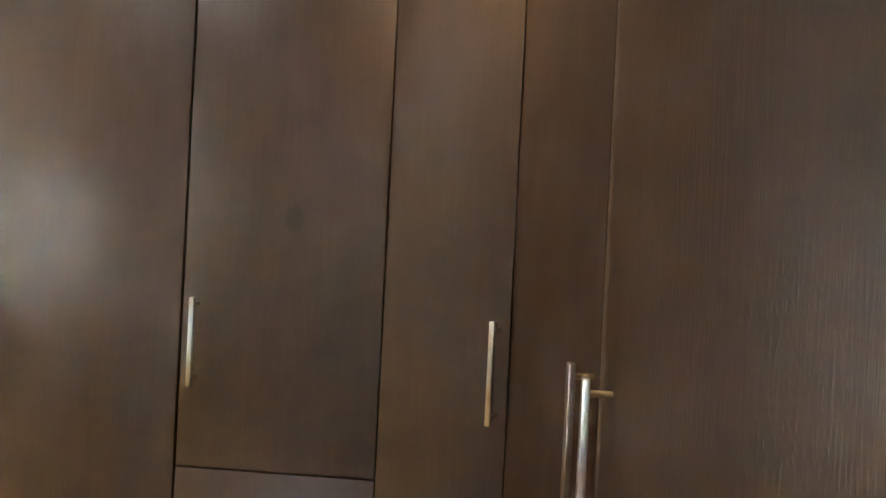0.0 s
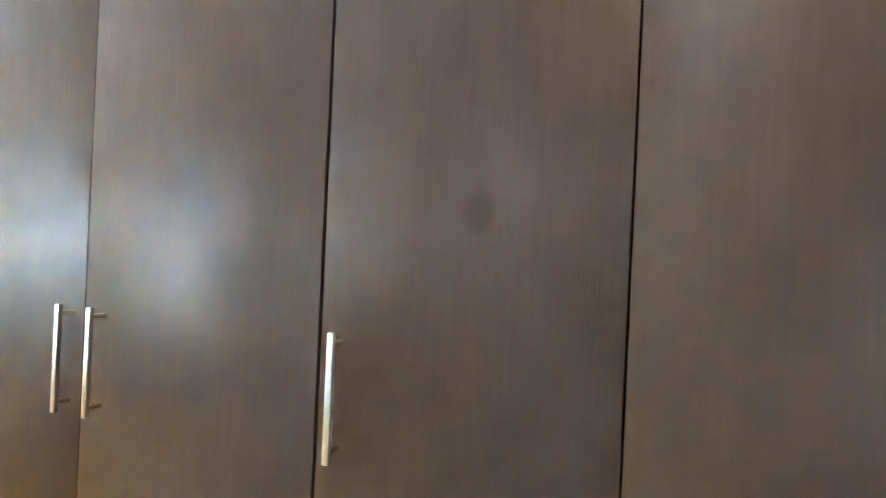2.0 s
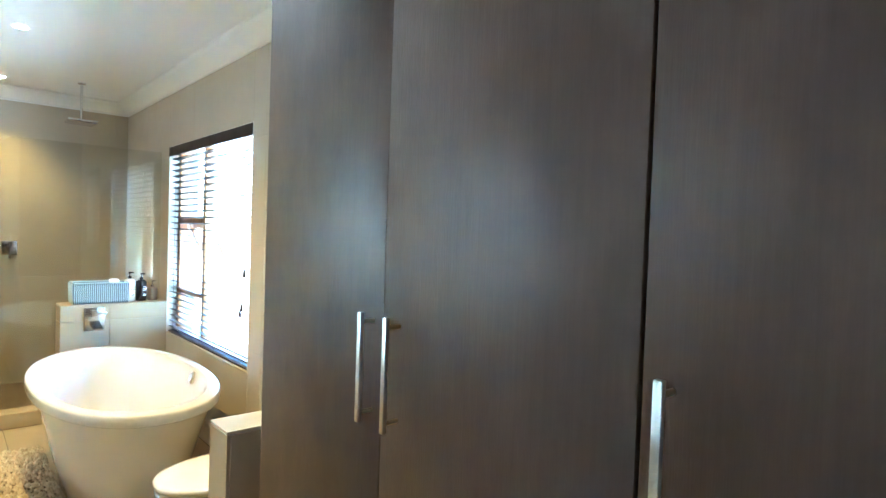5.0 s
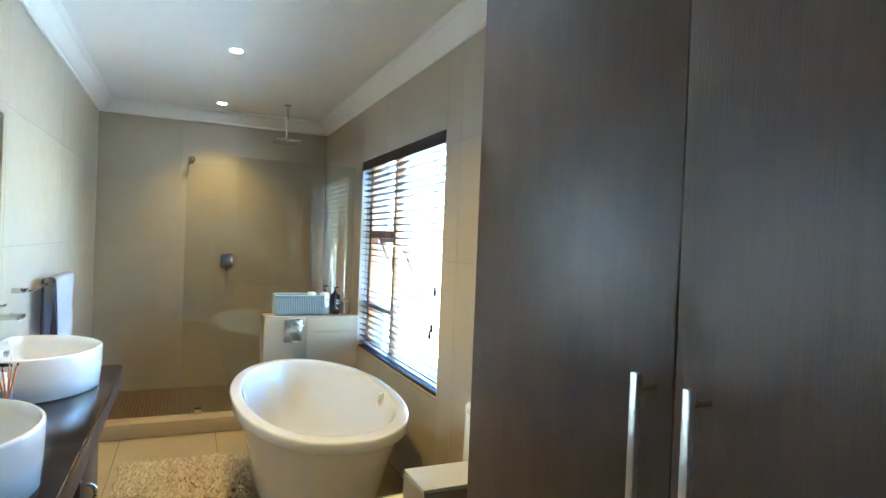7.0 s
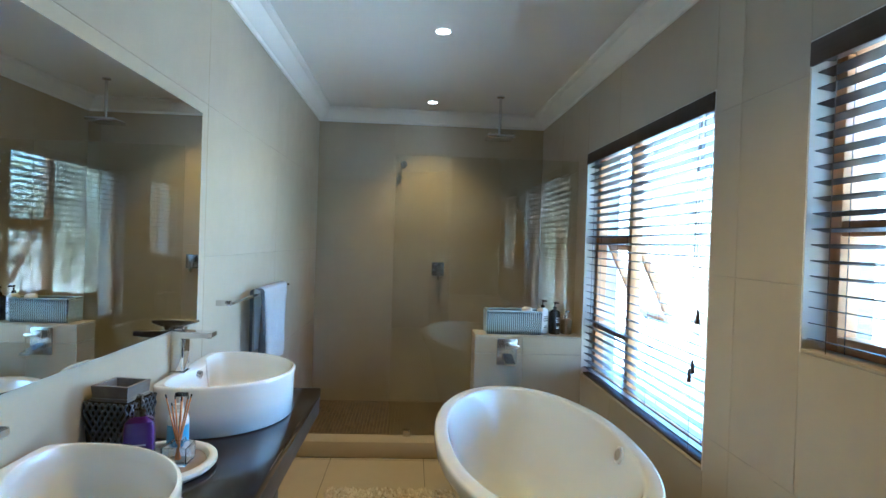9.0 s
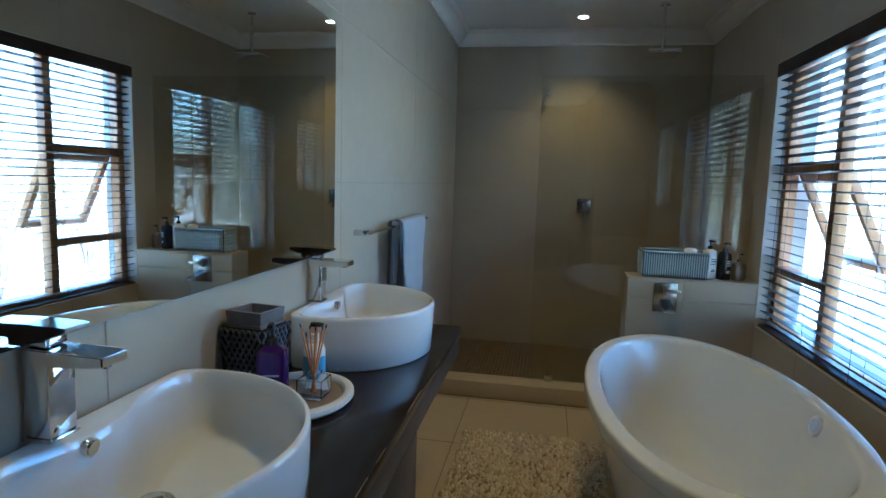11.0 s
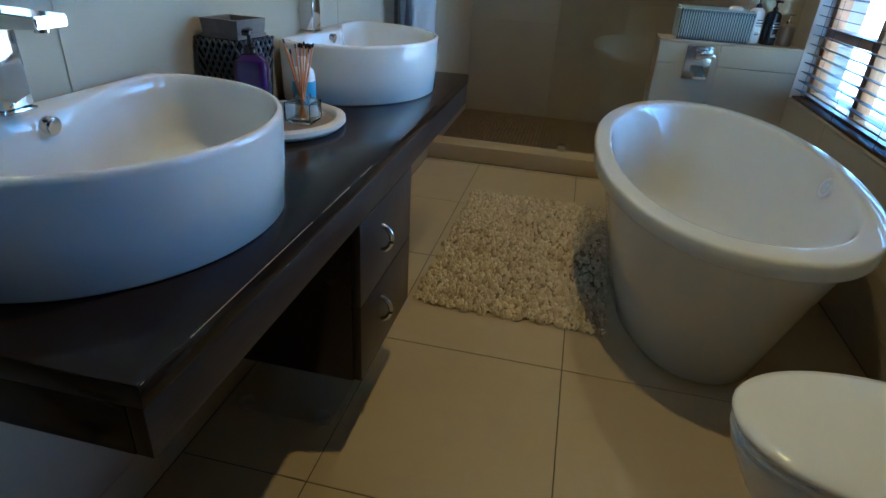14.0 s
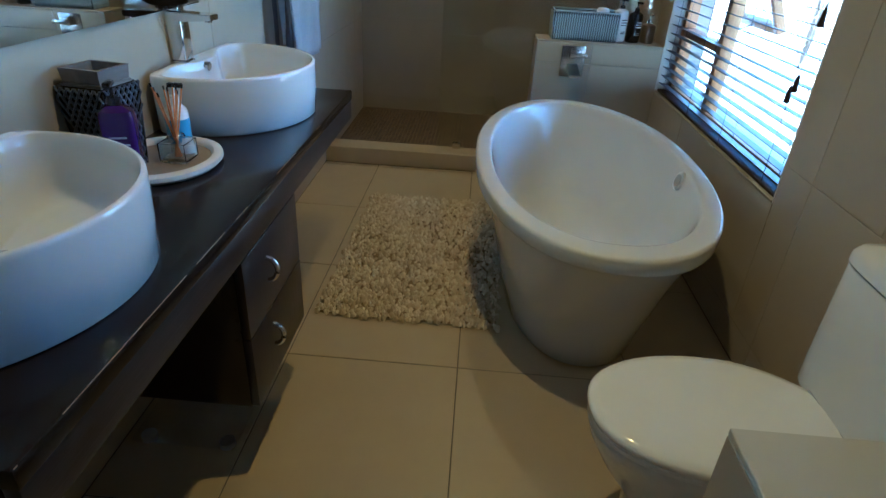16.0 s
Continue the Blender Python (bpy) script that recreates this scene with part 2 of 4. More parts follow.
# darker than the tufts: brown patches, plus shade between tufts put into the colour
PILE_BASE = plain("shaded_mat_backing", (0.24, 0.17, 0.09), 0.95, vary=0.2, scale=20)


# ---- building helpers ----
def link_mesh(name, bm, material, smooth=None):
    mesh = bpy.data.meshes.new(name)
    if smooth:
        for f in bm.faces:
            f.smooth = True
    bm.to_mesh(mesh)
    bm.free()
    mesh.materials.append(material)
    if smooth and smooth < 180:
        mesh.set_sharp_from_angle(angle=radians(smooth))
    return new(name, mesh)


def part(name, bm, material, parent, label="", smooth=40):
    """ONE mesh object under a thing or under a part."""
    ob = link_mesh(name, bm, material, smooth)
    ob.parent = parent
    return tagged(ob, label)


def solid(name, bm, material, label, category="", kind="", smooth=40, at=None):
    """A thing, or a piece of the setting, that is one mesh."""
    ob = link_mesh(name, bm, material, smooth)
    if at:
        ob.location = at
    return tagged(ob, label, category, "", kind)


def thing(name, at, label, category, group="", kind="", turn=0):
    ob = new(name)
    ob.empty_display_size = 0.05
    ob.matrix_world = pose(*at, 0, 0, turn)
    return tagged(ob, label, category, group, kind)


def box(bm, x0, x1, y0, y1, z0, z1, bevel=0.0, seg=2):
    vs = [bm.verts.new((x, y, z)) for z in (z0, z1) for y in (y0, y1) for x in (x0, x1)]
    fs = [bm.faces.new([vs[i] for i in ids]) for ids in ((0, 2, 3, 1), (4, 5, 7, 6), (0, 1, 5, 4), (2, 6, 7, 3), (0, 4, 6, 2), (1, 3, 7, 5))]
    if bevel:
        edges = list({e for f in fs for e in f.edges})
        bmesh.ops.bevel(bm, geom=edges, offset=bevel, segments=seg, profile=0.5, affect="EDGES")
    return bm


def boxed(*args, **kw):
    return box(bmesh.new(), *args, **kw)


def loft(bm, rings, cap0=True, cap1=True):
    """Rings of points, joined one to the next."""
    rows = [[bm.verts.new(p) for p in ring] for ring in rings]
    n = len(rows[0])
    for a, b in zip(rows, rows[1:]):
        for i in range(n):
            j = (i + 1) % n
            bm.faces.new((a[i], a[j], b[j], b[i]))
    if cap0:
        bm.faces.new(rows[0][::-1])
    if cap1:
        bm.faces.new(rows[-1])
    return bm


def lathe(bm, profile, x=0.0, y=0.0, seg=40, cap0=True, cap1=True, sx=1.0, sy=1.0):
    rings = []
    for r, z in profile:
        rings.append([(x + sx * r * math.cos(2 * math.pi * i / seg), y + sy * r * math.sin(2 * math.pi * i / seg), z) for i in range(seg)])
    return loft(bm, rings, cap0, cap1)


def lathed(profile, **kw):
    return lathe(bmesh.new(), profile, **kw)


def tube(bm, pts, r, seg=10):
    """A round bar along points."""
    pts = [Vector(p) for p in pts]
    rings = []
    for i, p in enumerate(pts):
        d = (pts[min(i + 1, len(pts) - 1)] - pts[max(i - 1, 0)]).normalized()
        side = d.cross(Vector((0, 0, 1)))
        if side.length < 0.05:
            side = d.cross(Vector((1, 0, 0)))
        side.normalize()
        up = side.cross(d)
        rings.append([p + r * (side * math.cos(2 * math.pi * k / seg) + up * math.sin(2 * math.pi * k / seg)) for k in range(seg)])
    return loft(bm, rings)


def tubed(pts, r, seg=10):
    return tube(bmesh.new(), pts, r, seg)


def prism(bm, poly, axis, a, b):
    """A polygon pushed along one axis from a to b. poly: pairs in the other two axes, in xyz order."""
    def at(p, c):
        return {"x": (c, p[0], p[1]), "y": (p[0], c, p[1]), "z": (p[0], p[1], c)}[axis]
    loft(bm, [[at(p, a) for p in poly], [at(p, b) for p in poly]])
    bmesh.ops.recalc_face_normals(bm, faces=bm.faces)
    return bm


def stuff_mesh(name, verts, faces, material):
    mesh = bpy.data.meshes.new(name)
    mesh.from_pydata(verts, [], faces)
    mesh.materials.append(material)
    return new(name, mesh)


def cut(rect, holes):
    """What is left of a rectangle (u0, u1, v0, v1) outside the holes, as rectangles."""
    left = [rect]
    for h in holes:
        out = []
        for u0, u1, v0, v1 in left:
            a, b, c, d = max(u0, h[0]), min(u1, h[1]), max(v0, h[2]), min(v1, h[3])
            if a >= b or c >= d:
                out.append((u0, u1, v0, v1))
                continue
            out += [r for r in ((u0, a, v0, v1), (b, u1, v0, v1), (a, b, v0, c), (a, b, d, v1)) if r[1] - r[0] > 0.004 and r[3] - r[2] > 0.004]
        left = out
    return left


def clip(rect, edge):
    a, b, c, d = max(rect[0], edge[0]), min(rect[1], edge[1]), max(rect[2], edge[2]), min(rect[3], edge[3])
    return (a, b, c, d) if b - a > 0.01 and d - c > 0.01 else None


def sided(axis, near, far, u0, u1, v0, v1):
    """Box limits for a slab that is thin along x or y."""
    return (near, far, u0, u1, v0, v1) if axis == "x" else (u0, u1, near, far, v0, v1)


# ---- the shell ----
EAST, WEST, NORTH, TOP = 1.604, -0.345, 6.275, 2.545
SOUTH, FAR_WEST, THICK = -1.05, -1.60, 0.22
LEFT_START = 1.50
WIN1 = (3.352, 4.937, 0.592, 2.034)
WIN2 = (2.12, 2.836, 1.145, 2.037)
SKIN = 0.003


def wall(name, axis, near, far, rect, holes, material, label):
    bm = bmesh.new()
    for r in cut(rect, holes):
        box(bm, *sided(axis, min(near, far), max(near, far), *r))
    return solid(name, bm, material, label, "wall", "structure", 0)


wall_east = wall("wall_east", "x", EAST + SKIN, EAST + THICK, (SOUTH, NORTH + THICK, 0, 2.75), [WIN1, WIN2], GROUT_WALL, "beige tiled bathroom wall with two window openings")
wall_west = wall("wall_west", "x", WEST - SKIN, WEST - THICK, (LEFT_START, NORTH + THICK, 0, 2.75), [], GROUT_WALL, "beige tiled bathroom wall behind the basins")
wall_north = wall("wall_north", "y", NORTH + SKIN, NORTH + THICK, (WEST - SKIN, EAST + SKIN, 0, 2.75), [], GROUT_WALL, "beige tiled wall at the back of the shower")
wall("wall_south", "y", SOUTH, SOUTH - THICK, (FAR_WEST - THICK, EAST + SKIN, 0, 2.75), [], PAINT_WALL, "plain beige painted dressing room wall")
wall("wall_far_west", "x", FAR_WEST, FAR_WEST - THICK, (SOUTH, LEFT_START + THICK, 0, 2.75), [(-0.35, 0.95, 0.0, 2.1)], PAINT_WALL, "plain beige painted dressing room wall")
wall("wall_return", "y", LEFT_START, LEFT_START + THICK, (FAR_WEST, WEST - THICK, 0, 2.75), [], PAINT_WALL, "plain beige painted return wall")
# the plain room that the walk comes from, with a window to the west
BED_X, BED_WIN = -4.2, (0.50, 0.90, 1.40, 1.75)
wall("wall_bedroom_west", "x", BED_X, BED_X - THICK, (SOUTH - THICK, LEFT_START + 2 * THICK, 0, 2.75), [BED_WIN], PAINT_WALL, "plain pale bedroom wall with a window opening")
wall("wall_bedroom_south", "y", SOUTH, SOUTH - THICK, (BED_X, FAR_WEST - THICK - 0.001, 0, 2.75), [], PAINT_WALL, "plain pale bedroom wall")
wall("wall_bedroom_north", "y", LEFT_START + THICK + 0.001, LEFT_START + 2 * THICK, (BED_X, FAR_WEST - THICK - 0.001, 0, 2.75), [], PAINT_WALL, "plain pale bedroom wall")
solid("ceiling_bedroom", boxed(BED_X - THICK, FAR_WEST - THICK - 0.001, SOUTH - THICK, LEFT_START + 2 * THICK, TOP, TOP + 0.2), PAINT, "white painted bedroom ceiling", "ceiling", "structure", 0)
solid("floor_bedroom", boxed(BED_X - THICK, FAR_WEST - THICK - 0.001, SOUTH - THICK, LEFT_START + 2 * THICK, -0.2, -0.001), TILE_FLOOR, "sand-coloured bedroom floor", "floor", "structure", 0)
ceiling = solid("ceiling", boxed(FAR_WEST - THICK, EAST + THICK, SOUTH - THICK, NORTH + THICK, TOP, TOP + 0.2), PAINT, "white painted ceiling", "ceiling", "structure", 0)

# moulded cornice, one run for each wall
PROFILE = [(0.0, -0.112), (0.012, -0.112), (0.014, -0.094), (0.030, -0.086), (0.050, -0.066), (0.070, -0.044), (0.080, -0.026), (0.096, -0.022), (0.108, -0.014), (0.110, 0.0), (0.0, 0.0)]
run = bmesh.new()
loft(run, [[(WEST + u, y, TOP + v) for u, v in PROFILE] for y in (LEFT_START, NORTH)])
solid("trim_cornice_west", run, PAINT, "white moulded cornice above the basin wall", "cornice", "structure", 25)
run = bmesh.new()
loft(run, [[(EAST - u, y, TOP + v) for u, v in PROFILE] for y in (1.744, NORTH)])
solid("trim_cornice_east", run, PAINT, "white moulded cornice above the window wall", "cornice", "structure", 25)
run = bmesh.new()
loft(run, [[(x, NORTH - u, TOP + v) for u, v in PROFILE] for x in (WEST + 0.002, EAST - 0.002)])
solid("trim_cornice_north", run, PAINT, "white moulded cornice above the shower wall", "cornice", "structure", 25)

# floor slab and the ground outside
floor = solid("floor", boxed(FAR_WEST - THICK, EAST + THICK, SOUTH - THICK, NORTH + THICK, -0.2, -0.003), GROUT, "sand-coloured large-format porcelain tiled floor", "floor", "structure", 0)
solid("ground", boxed(-400, 400, -400, 400, -0.75, -0.55), EARTH, "pale dry sunlit garden ground", "ground", "structure", 0)

# ---- shower ----
KERB0, KERB1, GLASS_Y = 5.010, 5.165, 5.145
solid("shower_kerb", boxed(WEST + 0.001, 0.905, KERB0, KERB1, 0, 0.104, bevel=0.004), TILE_FLOOR, "low beige tiled kerb in front of the shower", "kerb", "structure")
verts, faces = [], []
SHX0, SHX1, SHY0, SHY1, STEP = WEST + 0.004, EAST - 0.004, KERB1 + 0.004, NORTH - 0.004, 0.0262
nx, ny = int((SHX1 - SHX0) / STEP), int((SHY1 - SHY0) / STEP)
rng = random.Random(5)
for i in range(nx):
    for j in range(ny):
        x, y, z = SHX0 + i * STEP, SHY0 + j * STEP, 0.0278 + rng.uniform(-0.0006, 0.0006)
        w, c = STEP - 0.0038, 0.0012
        k = len(verts)
        verts += [(x, y, 0.0245), (x + w, y, 0.0245), (x + w, y + w, 0.0245), (x, y + w, 0.0245), (x + c, y + c, z), (x + w - c, y + c, z), (x + w - c, y + w - c, z), (x + c, y + w - c, z)]
        faces += [(k + 4, k + 5, k + 6, k + 7), (k, k + 1, k + 5, k + 4), (k + 1, k + 2, k + 6, k + 5), (k + 2, k + 3, k + 7, k + 6), (k + 3, k, k + 4, k + 7)]
tray = solid("floor_shower", boxed(WEST + 0.001, EAST - 0.001, KERB1, NORTH - 0.001, -0.0025, 0.026), GROUT_PALE, "brown mosaic shower floor with pale grout", "shower floor", "structure", 0)
mosaic = tagged(stuff_mesh("mosaic", verts, faces, MOSAIC), "small brown mosaic tiles", kind="stuff")
mosaic.parent = tray

screen = thing("shower_screen", (0.36, GLASS_Y - 0.0077, 0.105), "frameless clear glass shower screen standing on the kerb", "shower screen", turn=0.1)
part("pane", boxed(0, EAST - 0.36 - 0.002, -0.004, 0.004, 0, 1.90), SHOWER_GLASS, screen)
part("clamp", boxed(0.10, 0.15, -0.012, 0.012, -0.002, 0.045, bevel=0.003), CHROME, screen, "small chrome glass clamp")

rain = thing("ceiling_shower", (1.119, 5.609, TOP), "square chrome rain shower head hung from the ceiling", "shower head")
part("ceiling_rose", lathed([(0.030, -0.010), (0.030, 0.0)], seg=24), CHROME, rain)
part("arm", lathed([(0.011, -0.30), (0.011, -0.010)], seg=16), CHROME, rain)
part("head", boxed(-0.10, 0.10, -0.10, 0.10, -0.325, -0.302, bevel=0.005), CHROME, rain)

wand = thing("wall_shower", (0.39, NORTH, 2.09), "small chrome wall-mounted shower rose with a short arm", "wall shower")
part("arm", tubed([(0, 0, 0.0), (0, -0.03, 0.004), (0, -0.055, -0.01), (0, -0.065, -0.03)], 0.009), CHROME, wand)
part("flange", tubed([(0, -0.001, 0), (0, -0.012, 0)], 0.028, 20), CHROME, wand)
part("rose", tubed([(0, -0.064, -0.028), (0, -0.068, -0.042), (0, -0.070, -0.050)], 0.020, 20), CHROME, wand)

mixer = thing("shower_mixer", (0.713, NORTH, 1.190), "square chrome shower mixer plate with a lever", "shower mixer")
part("plate", boxed(-0.055, 0.055, -0.010, -0.0005, -0.060, 0.060, bevel=0.004), CHROME_DARKENED, mixer)
part("knob", boxed(-0.020, 0.020, -0.050, -0.010, -0.020, 0.020, bevel=0.004), CHROME_DARKENED, mixer)
part("lever", boxed(-0.008, 0.008, -0.060, -0.042, -0.090, 0.010, bevel=0.003), CHROME_DARKENED, mixer)

# ---- tiled ledge behind the bath ----
LEDGE0 = 4.932
ledge = solid("wall_ledge", boxed(0.917, EAST, LEDGE0 + 0.010, GLASS_Y - 0.008, 0, 0.828), GROUT_WALL, "low beige tiled ledge wall behind the bath", "ledge", "structure", 0)
part("tile", boxed(0.907, EAST, LEDGE0, GLASS_Y - 0.007, 0.8285, 0.838, bevel=0.0015, seg=1), TILE_WALL, ledge)
for x0, x1 in ((0.907, 1.212), (1.215, EAST)):
    for z0, z1 in ((0.0, 0.118), (0.121, 0.718), (0.721, 0.827)):
        part("tile", boxed(x0, x1, LEDGE0, LEDGE0 + 0.0095, z0, z1, bevel=0.0012, seg=1), TILE_WALL, ledge)
for z0, z1 in ((0.0, 0.118), (0.121, 0.718), (0.721, 0.827)):
    part("tile", boxed(0.907, 0.9165, LEDGE0 + 0.0105, GLASS_Y - 0.008, z0, z1, bevel=0.0012, seg=1), TILE_WALL, ledge)

filler = thing("bath_mixer", (1.115, LEDGE0, 0.735), "square chrome wall-mounted bath spout with lever on the ledge", "bath mixer")
part("plate", boxed(-0.066, 0.066, -0.010, -0.0005, -0.088, 0.082, bevel=0.004), SATIN, filler)
bm = bmesh.new()
prism(bm, [(-0.170, -0.062), (-0.170, -0.050), (-0.010, -0.016), (-0.010, -0.046)], "x", -0.030, 0.030)
bmesh.ops.bevel(bm, geom=list(bm.edges), offset=0.002, segments=2, affect="EDGES")
part("spout", bm, SATIN, filler, "wide sloping chrome spout")
part("valve_body", boxed(-0.024, 0.024, -0.055, -0.010, 0.018, 0.066, bevel=0.004), SATIN, filler)
part("lever", boxed(-0.016, 0.070, -0.070, -0.0555, 0.030, 0.052, bevel=0.003), SATIN, filler)


# ---- windows and blinds ----
def window(name, rect, mullion, transoms, label, awning=None):
    y0, y1, z0, z1 = rect
    xf, d, w = EAST + 0.072, 0.060, 0.052
    win = thing(name, (EAST, y0, z0), label, "window", kind="structure")
    ww, hh, fx = y1 - y0, z1 - z0, xf - EAST

    def bar(nm, a, b, c, e, mat=WOOD_FRAME, x0=fx, x1=fx + d, parent=win):
        return part(nm, boxed(x0, x1, a, b, c, e, bevel=0.004), mat, parent)

    bar("jamb", 0.0005, w, 0, hh)
    bar("jamb", ww - w, ww - 0.0005, 0, hh)
    bar("head", w, ww - w, hh - w, hh - 0.0005)
    bar("bottom_rail", w, ww - w, 0.0005, w)
    m = mullion - y0
    bar("mullion", m - w / 2, m + w / 2, w, hh - w)
    far = (m + w / 2, ww - w)
    levels = [w] + [t - z0 for t in transoms] + [hh - w]
    for t in levels[1:-1]:
        bar("transom", far[0], far[1], t - 0.022, t + 0.022)
    gx = fx + 0.028
    panes = [(w, m - w / 2, w, hh - w)]
    for k, (a, b) in enumerate(zip(levels, levels[1:])):
        if awning == k:
            continue
        panes.append((far[0], far[1], a + (0.022 if k else 0), b - (0.022 if k < len(levels) - 2 else 0)))
    for a, b, c, e in panes:
        pane = part("pane", boxed(gx, gx + 0.004, a - 0.004, b + 0.004, c - 0.004, e + 0.004), GLASS, win)
        pane.visible_shadow = False
    if awning is not None:
        a, b = levels[awning] + 0.024, levels[awning + 1] - 0.024
        c, e = far[0] + 0.004, far[1] - 0.004
        h = b - a
        sash = new("sash")
        sash.parent = win
        sash.matrix_basis = Matrix.Translation((fx + d - 0.004, 0, b)) @ pose(0, 0, 0, 0, -24, 0)
        for nm, lim in (("stile", (c, c + 0.040, -h, 0)), ("stile", (e - 0.040, e, -h, 0)), ("rail", (c + 0.040, e - 0.040, -0.040, 0)), ("rail", (c + 0.040, e - 0.040, -h, -h + 0.040))):
            part(nm, boxed(0, 0.040, *lim, bevel=0.003), WOOD_FRAME, sash)
        pane = part("pane", boxed(0.018, 0.022, c + 0.036, e - 0.036, -h + 0.036, -0.036), GLASS, sash)
        pane.visible_shadow = False
        part("stay", tubed([(0.0, (c + e) / 2, -h + 0.02), (-0.10, (c + e) / 2 + 0.06, -h + 0.01)], 0.005, 8), STEEL, sash)
    # the lining of the opening and its sill
    lin = 0.008
    part("lining", boxed(0.0, fx, ww - lin, ww - 0.0006, 0, hh), PAINT_WALL, win)
    part("lining", boxed(0.0, fx, 0.0006, lin, 0, hh), PAINT_WALL, win)
    part("lining", boxed(0.0, fx, lin, ww - lin, hh - lin, hh - 0.0006), PAINT_WALL, win)
    part("window_sill", boxed(-0.003, fx, lin + 0.001, ww - lin - 0.001, 0.0006, 0.010, bevel=0.003), TILE_WALL, win, "narrow tiled window sill")
    part("outer_sill", boxed(fx + d, THICK + 0.04, 0.002, ww - 0.002, 0.001, 0.03, bevel=0.004), RENDERED, win)
    return win


window("window_1", WIN1, 4.350, (0.93, 1.47), "timber-framed window with one awning pane propped open", 1)
window("window_2", WIN2, 2.47, (1.50,), "small timber-framed window above the toilet", None)


def blind(rect, label, tilt, cords, tassels):
    """A wooden slatted blind that hangs inside the opening."""
    y0, y1, z0, z1 = rect
    ww, hh = y1 - y0 - 0.022, z1 - z0 - 0.010
    ob = thing("venetian_blind", (EAST + 0.036, y0 + 0.011, z1 - 0.010), label, "blind", "wooden venetian blinds")
    part("headrail", boxed(-0.030, 0.026, 0, ww, -0.050, 0, bevel=0.003), WOOD_BLIND, ob)
    part("valance", boxed(-0.042, -0.031, -0.006, ww + 0.006, -0.066, 0.004, bevel=0.003), WOOD_BLIND, ob)
    pitch = 0.0445
    count = int((hh - 0.06) / pitch)
    slat = None
    for k in range(count):
        z = -0.088 - k * pitch
        turn = pose(0, 0, z, 0, tilt + rng.uniform(-1.2, 1.2), 0)
        if slat is None:
            bm = boxed(-0.024, 0.024, 0.003, ww - 0.003, -0.0013, 0.0013, bevel=0.001, seg=1)
            slat = part("slat", bm, WOOD_BLIND, ob)
            slat.matrix_basis = turn
        else:
            again = new("slat", slat.data)
            again.parent, again.matrix_basis = ob, turn
    low = -0.088 - count * pitch
    part("bottom_rail", boxed(-0.025, 0.025, 0.002, ww - 0.002, low + 0.002, low + 0.014, bevel=0.003), WOOD_BLIND, ob)
    for u in cords:
        for x in (-0.027, 0.027):
            part("ladder_cord", boxed(x - 0.0008, x + 0.0008, u * ww - 0.0012, u * ww + 0.0012, low, -0.05), CORD, ob)
    for u, drop in tassels:
        t = part("pull_cord", tubed([(-0.036, u, -0.05), (-0.038, u + 0.003, -0.05 - drop)], 0.0012, 6), CORD, ob)
        part("tassel", lathed([(0.003, -0.05 - drop), (0.006, -0.06 - drop), (0.010, -0.10 - drop), (0.009, -0.105 - drop)][::-1], x=-0.038, y=u + 0.003, seg=12), WOOD_BLIND, t, "dark wooden cord tassel")
    return ob


blind(WIN1, "dark brown wooden venetian blind with open slats in the bath window", 9, (0.08, 0.36, 0.64, 0.92), ((0.06, 0.78), (0.085, 0.98), (0.11, 1.02)))
blind(WIN2, "dark brown wooden venetian blind with open slats in the small window", 10, (0.12, 0.88), ())

# ---- mirror ----
mirror = thing("mirror", (WEST, 1.824, 1.089), "long frameless wall mirror above the two basins", "mirror")
part("backing", boxed(0.0005, 0.004, 0.002, 1.672, 0.002, 0.800), RUBBER, mirror)
part("glass", boxed(0.0042, 0.009, 0, 1.674, 0, 0.802, bevel=0.001, seg=1), MIRROR, mirror)


# ---- vanity ----
CT, CB, CX, CY0, CY1 = 0.774, 0.666, 0.105, 1.927, 3.760
counter = thing("vanity_counter", (WEST + 0.001, CY0, CT), "thick dark-stained wooden counter fixed along the wall", "counter")
CD, CL = CX - WEST - 0.001, CY1 - CY0
part("top_board", boxed(0, CD, 0, CL, -0.034, 0, bevel=0.003), WOOD_TOP, counter)
part("fascia", boxed(CD - 0.026, CD - 0.003, 0.002, CL - 0.002, CB - CT, -0.0345, bevel=0.0025), WOOD_FASCIA_LIT, counter, "dark wooden front fascia")
part("end_panel", boxed(0.001, CD - 0.0265, 0.002, 0.024, CB - CT, -0.0345, bevel=0.002), WOOD_TOP, counter)
part("underside", boxed(0.001, CD - 0.0265, 0.0245, CL - 0.003, CB - CT + 0.001, -0.0345), WOOD_TOP, counter)
for y, ln in ((0.004, 0.006), (0.09, 0.34), (0.47, 0.13), (0.66, 0.07), (0.93, 0.16), (1.31, 0.05)):
    part("worn_edge", boxed(CD - 0.0016, CD - 0.0002, y, y + ln, -0.0018, -0.0003, bevel=0.0005, seg=1), WOOD_WORN, counter, "pale worn patch on the edge")

unit = thing("drawer_unit", (WEST, 2.588, 0.236), "dark wooden two-drawer unit hung under the counter", "drawer unit")
part("carcass", boxed(0.002, 0.425, 0, 0.405, 0, CB - 0.236 - 0.001, bevel=0.002), WOOD_TOP, unit)
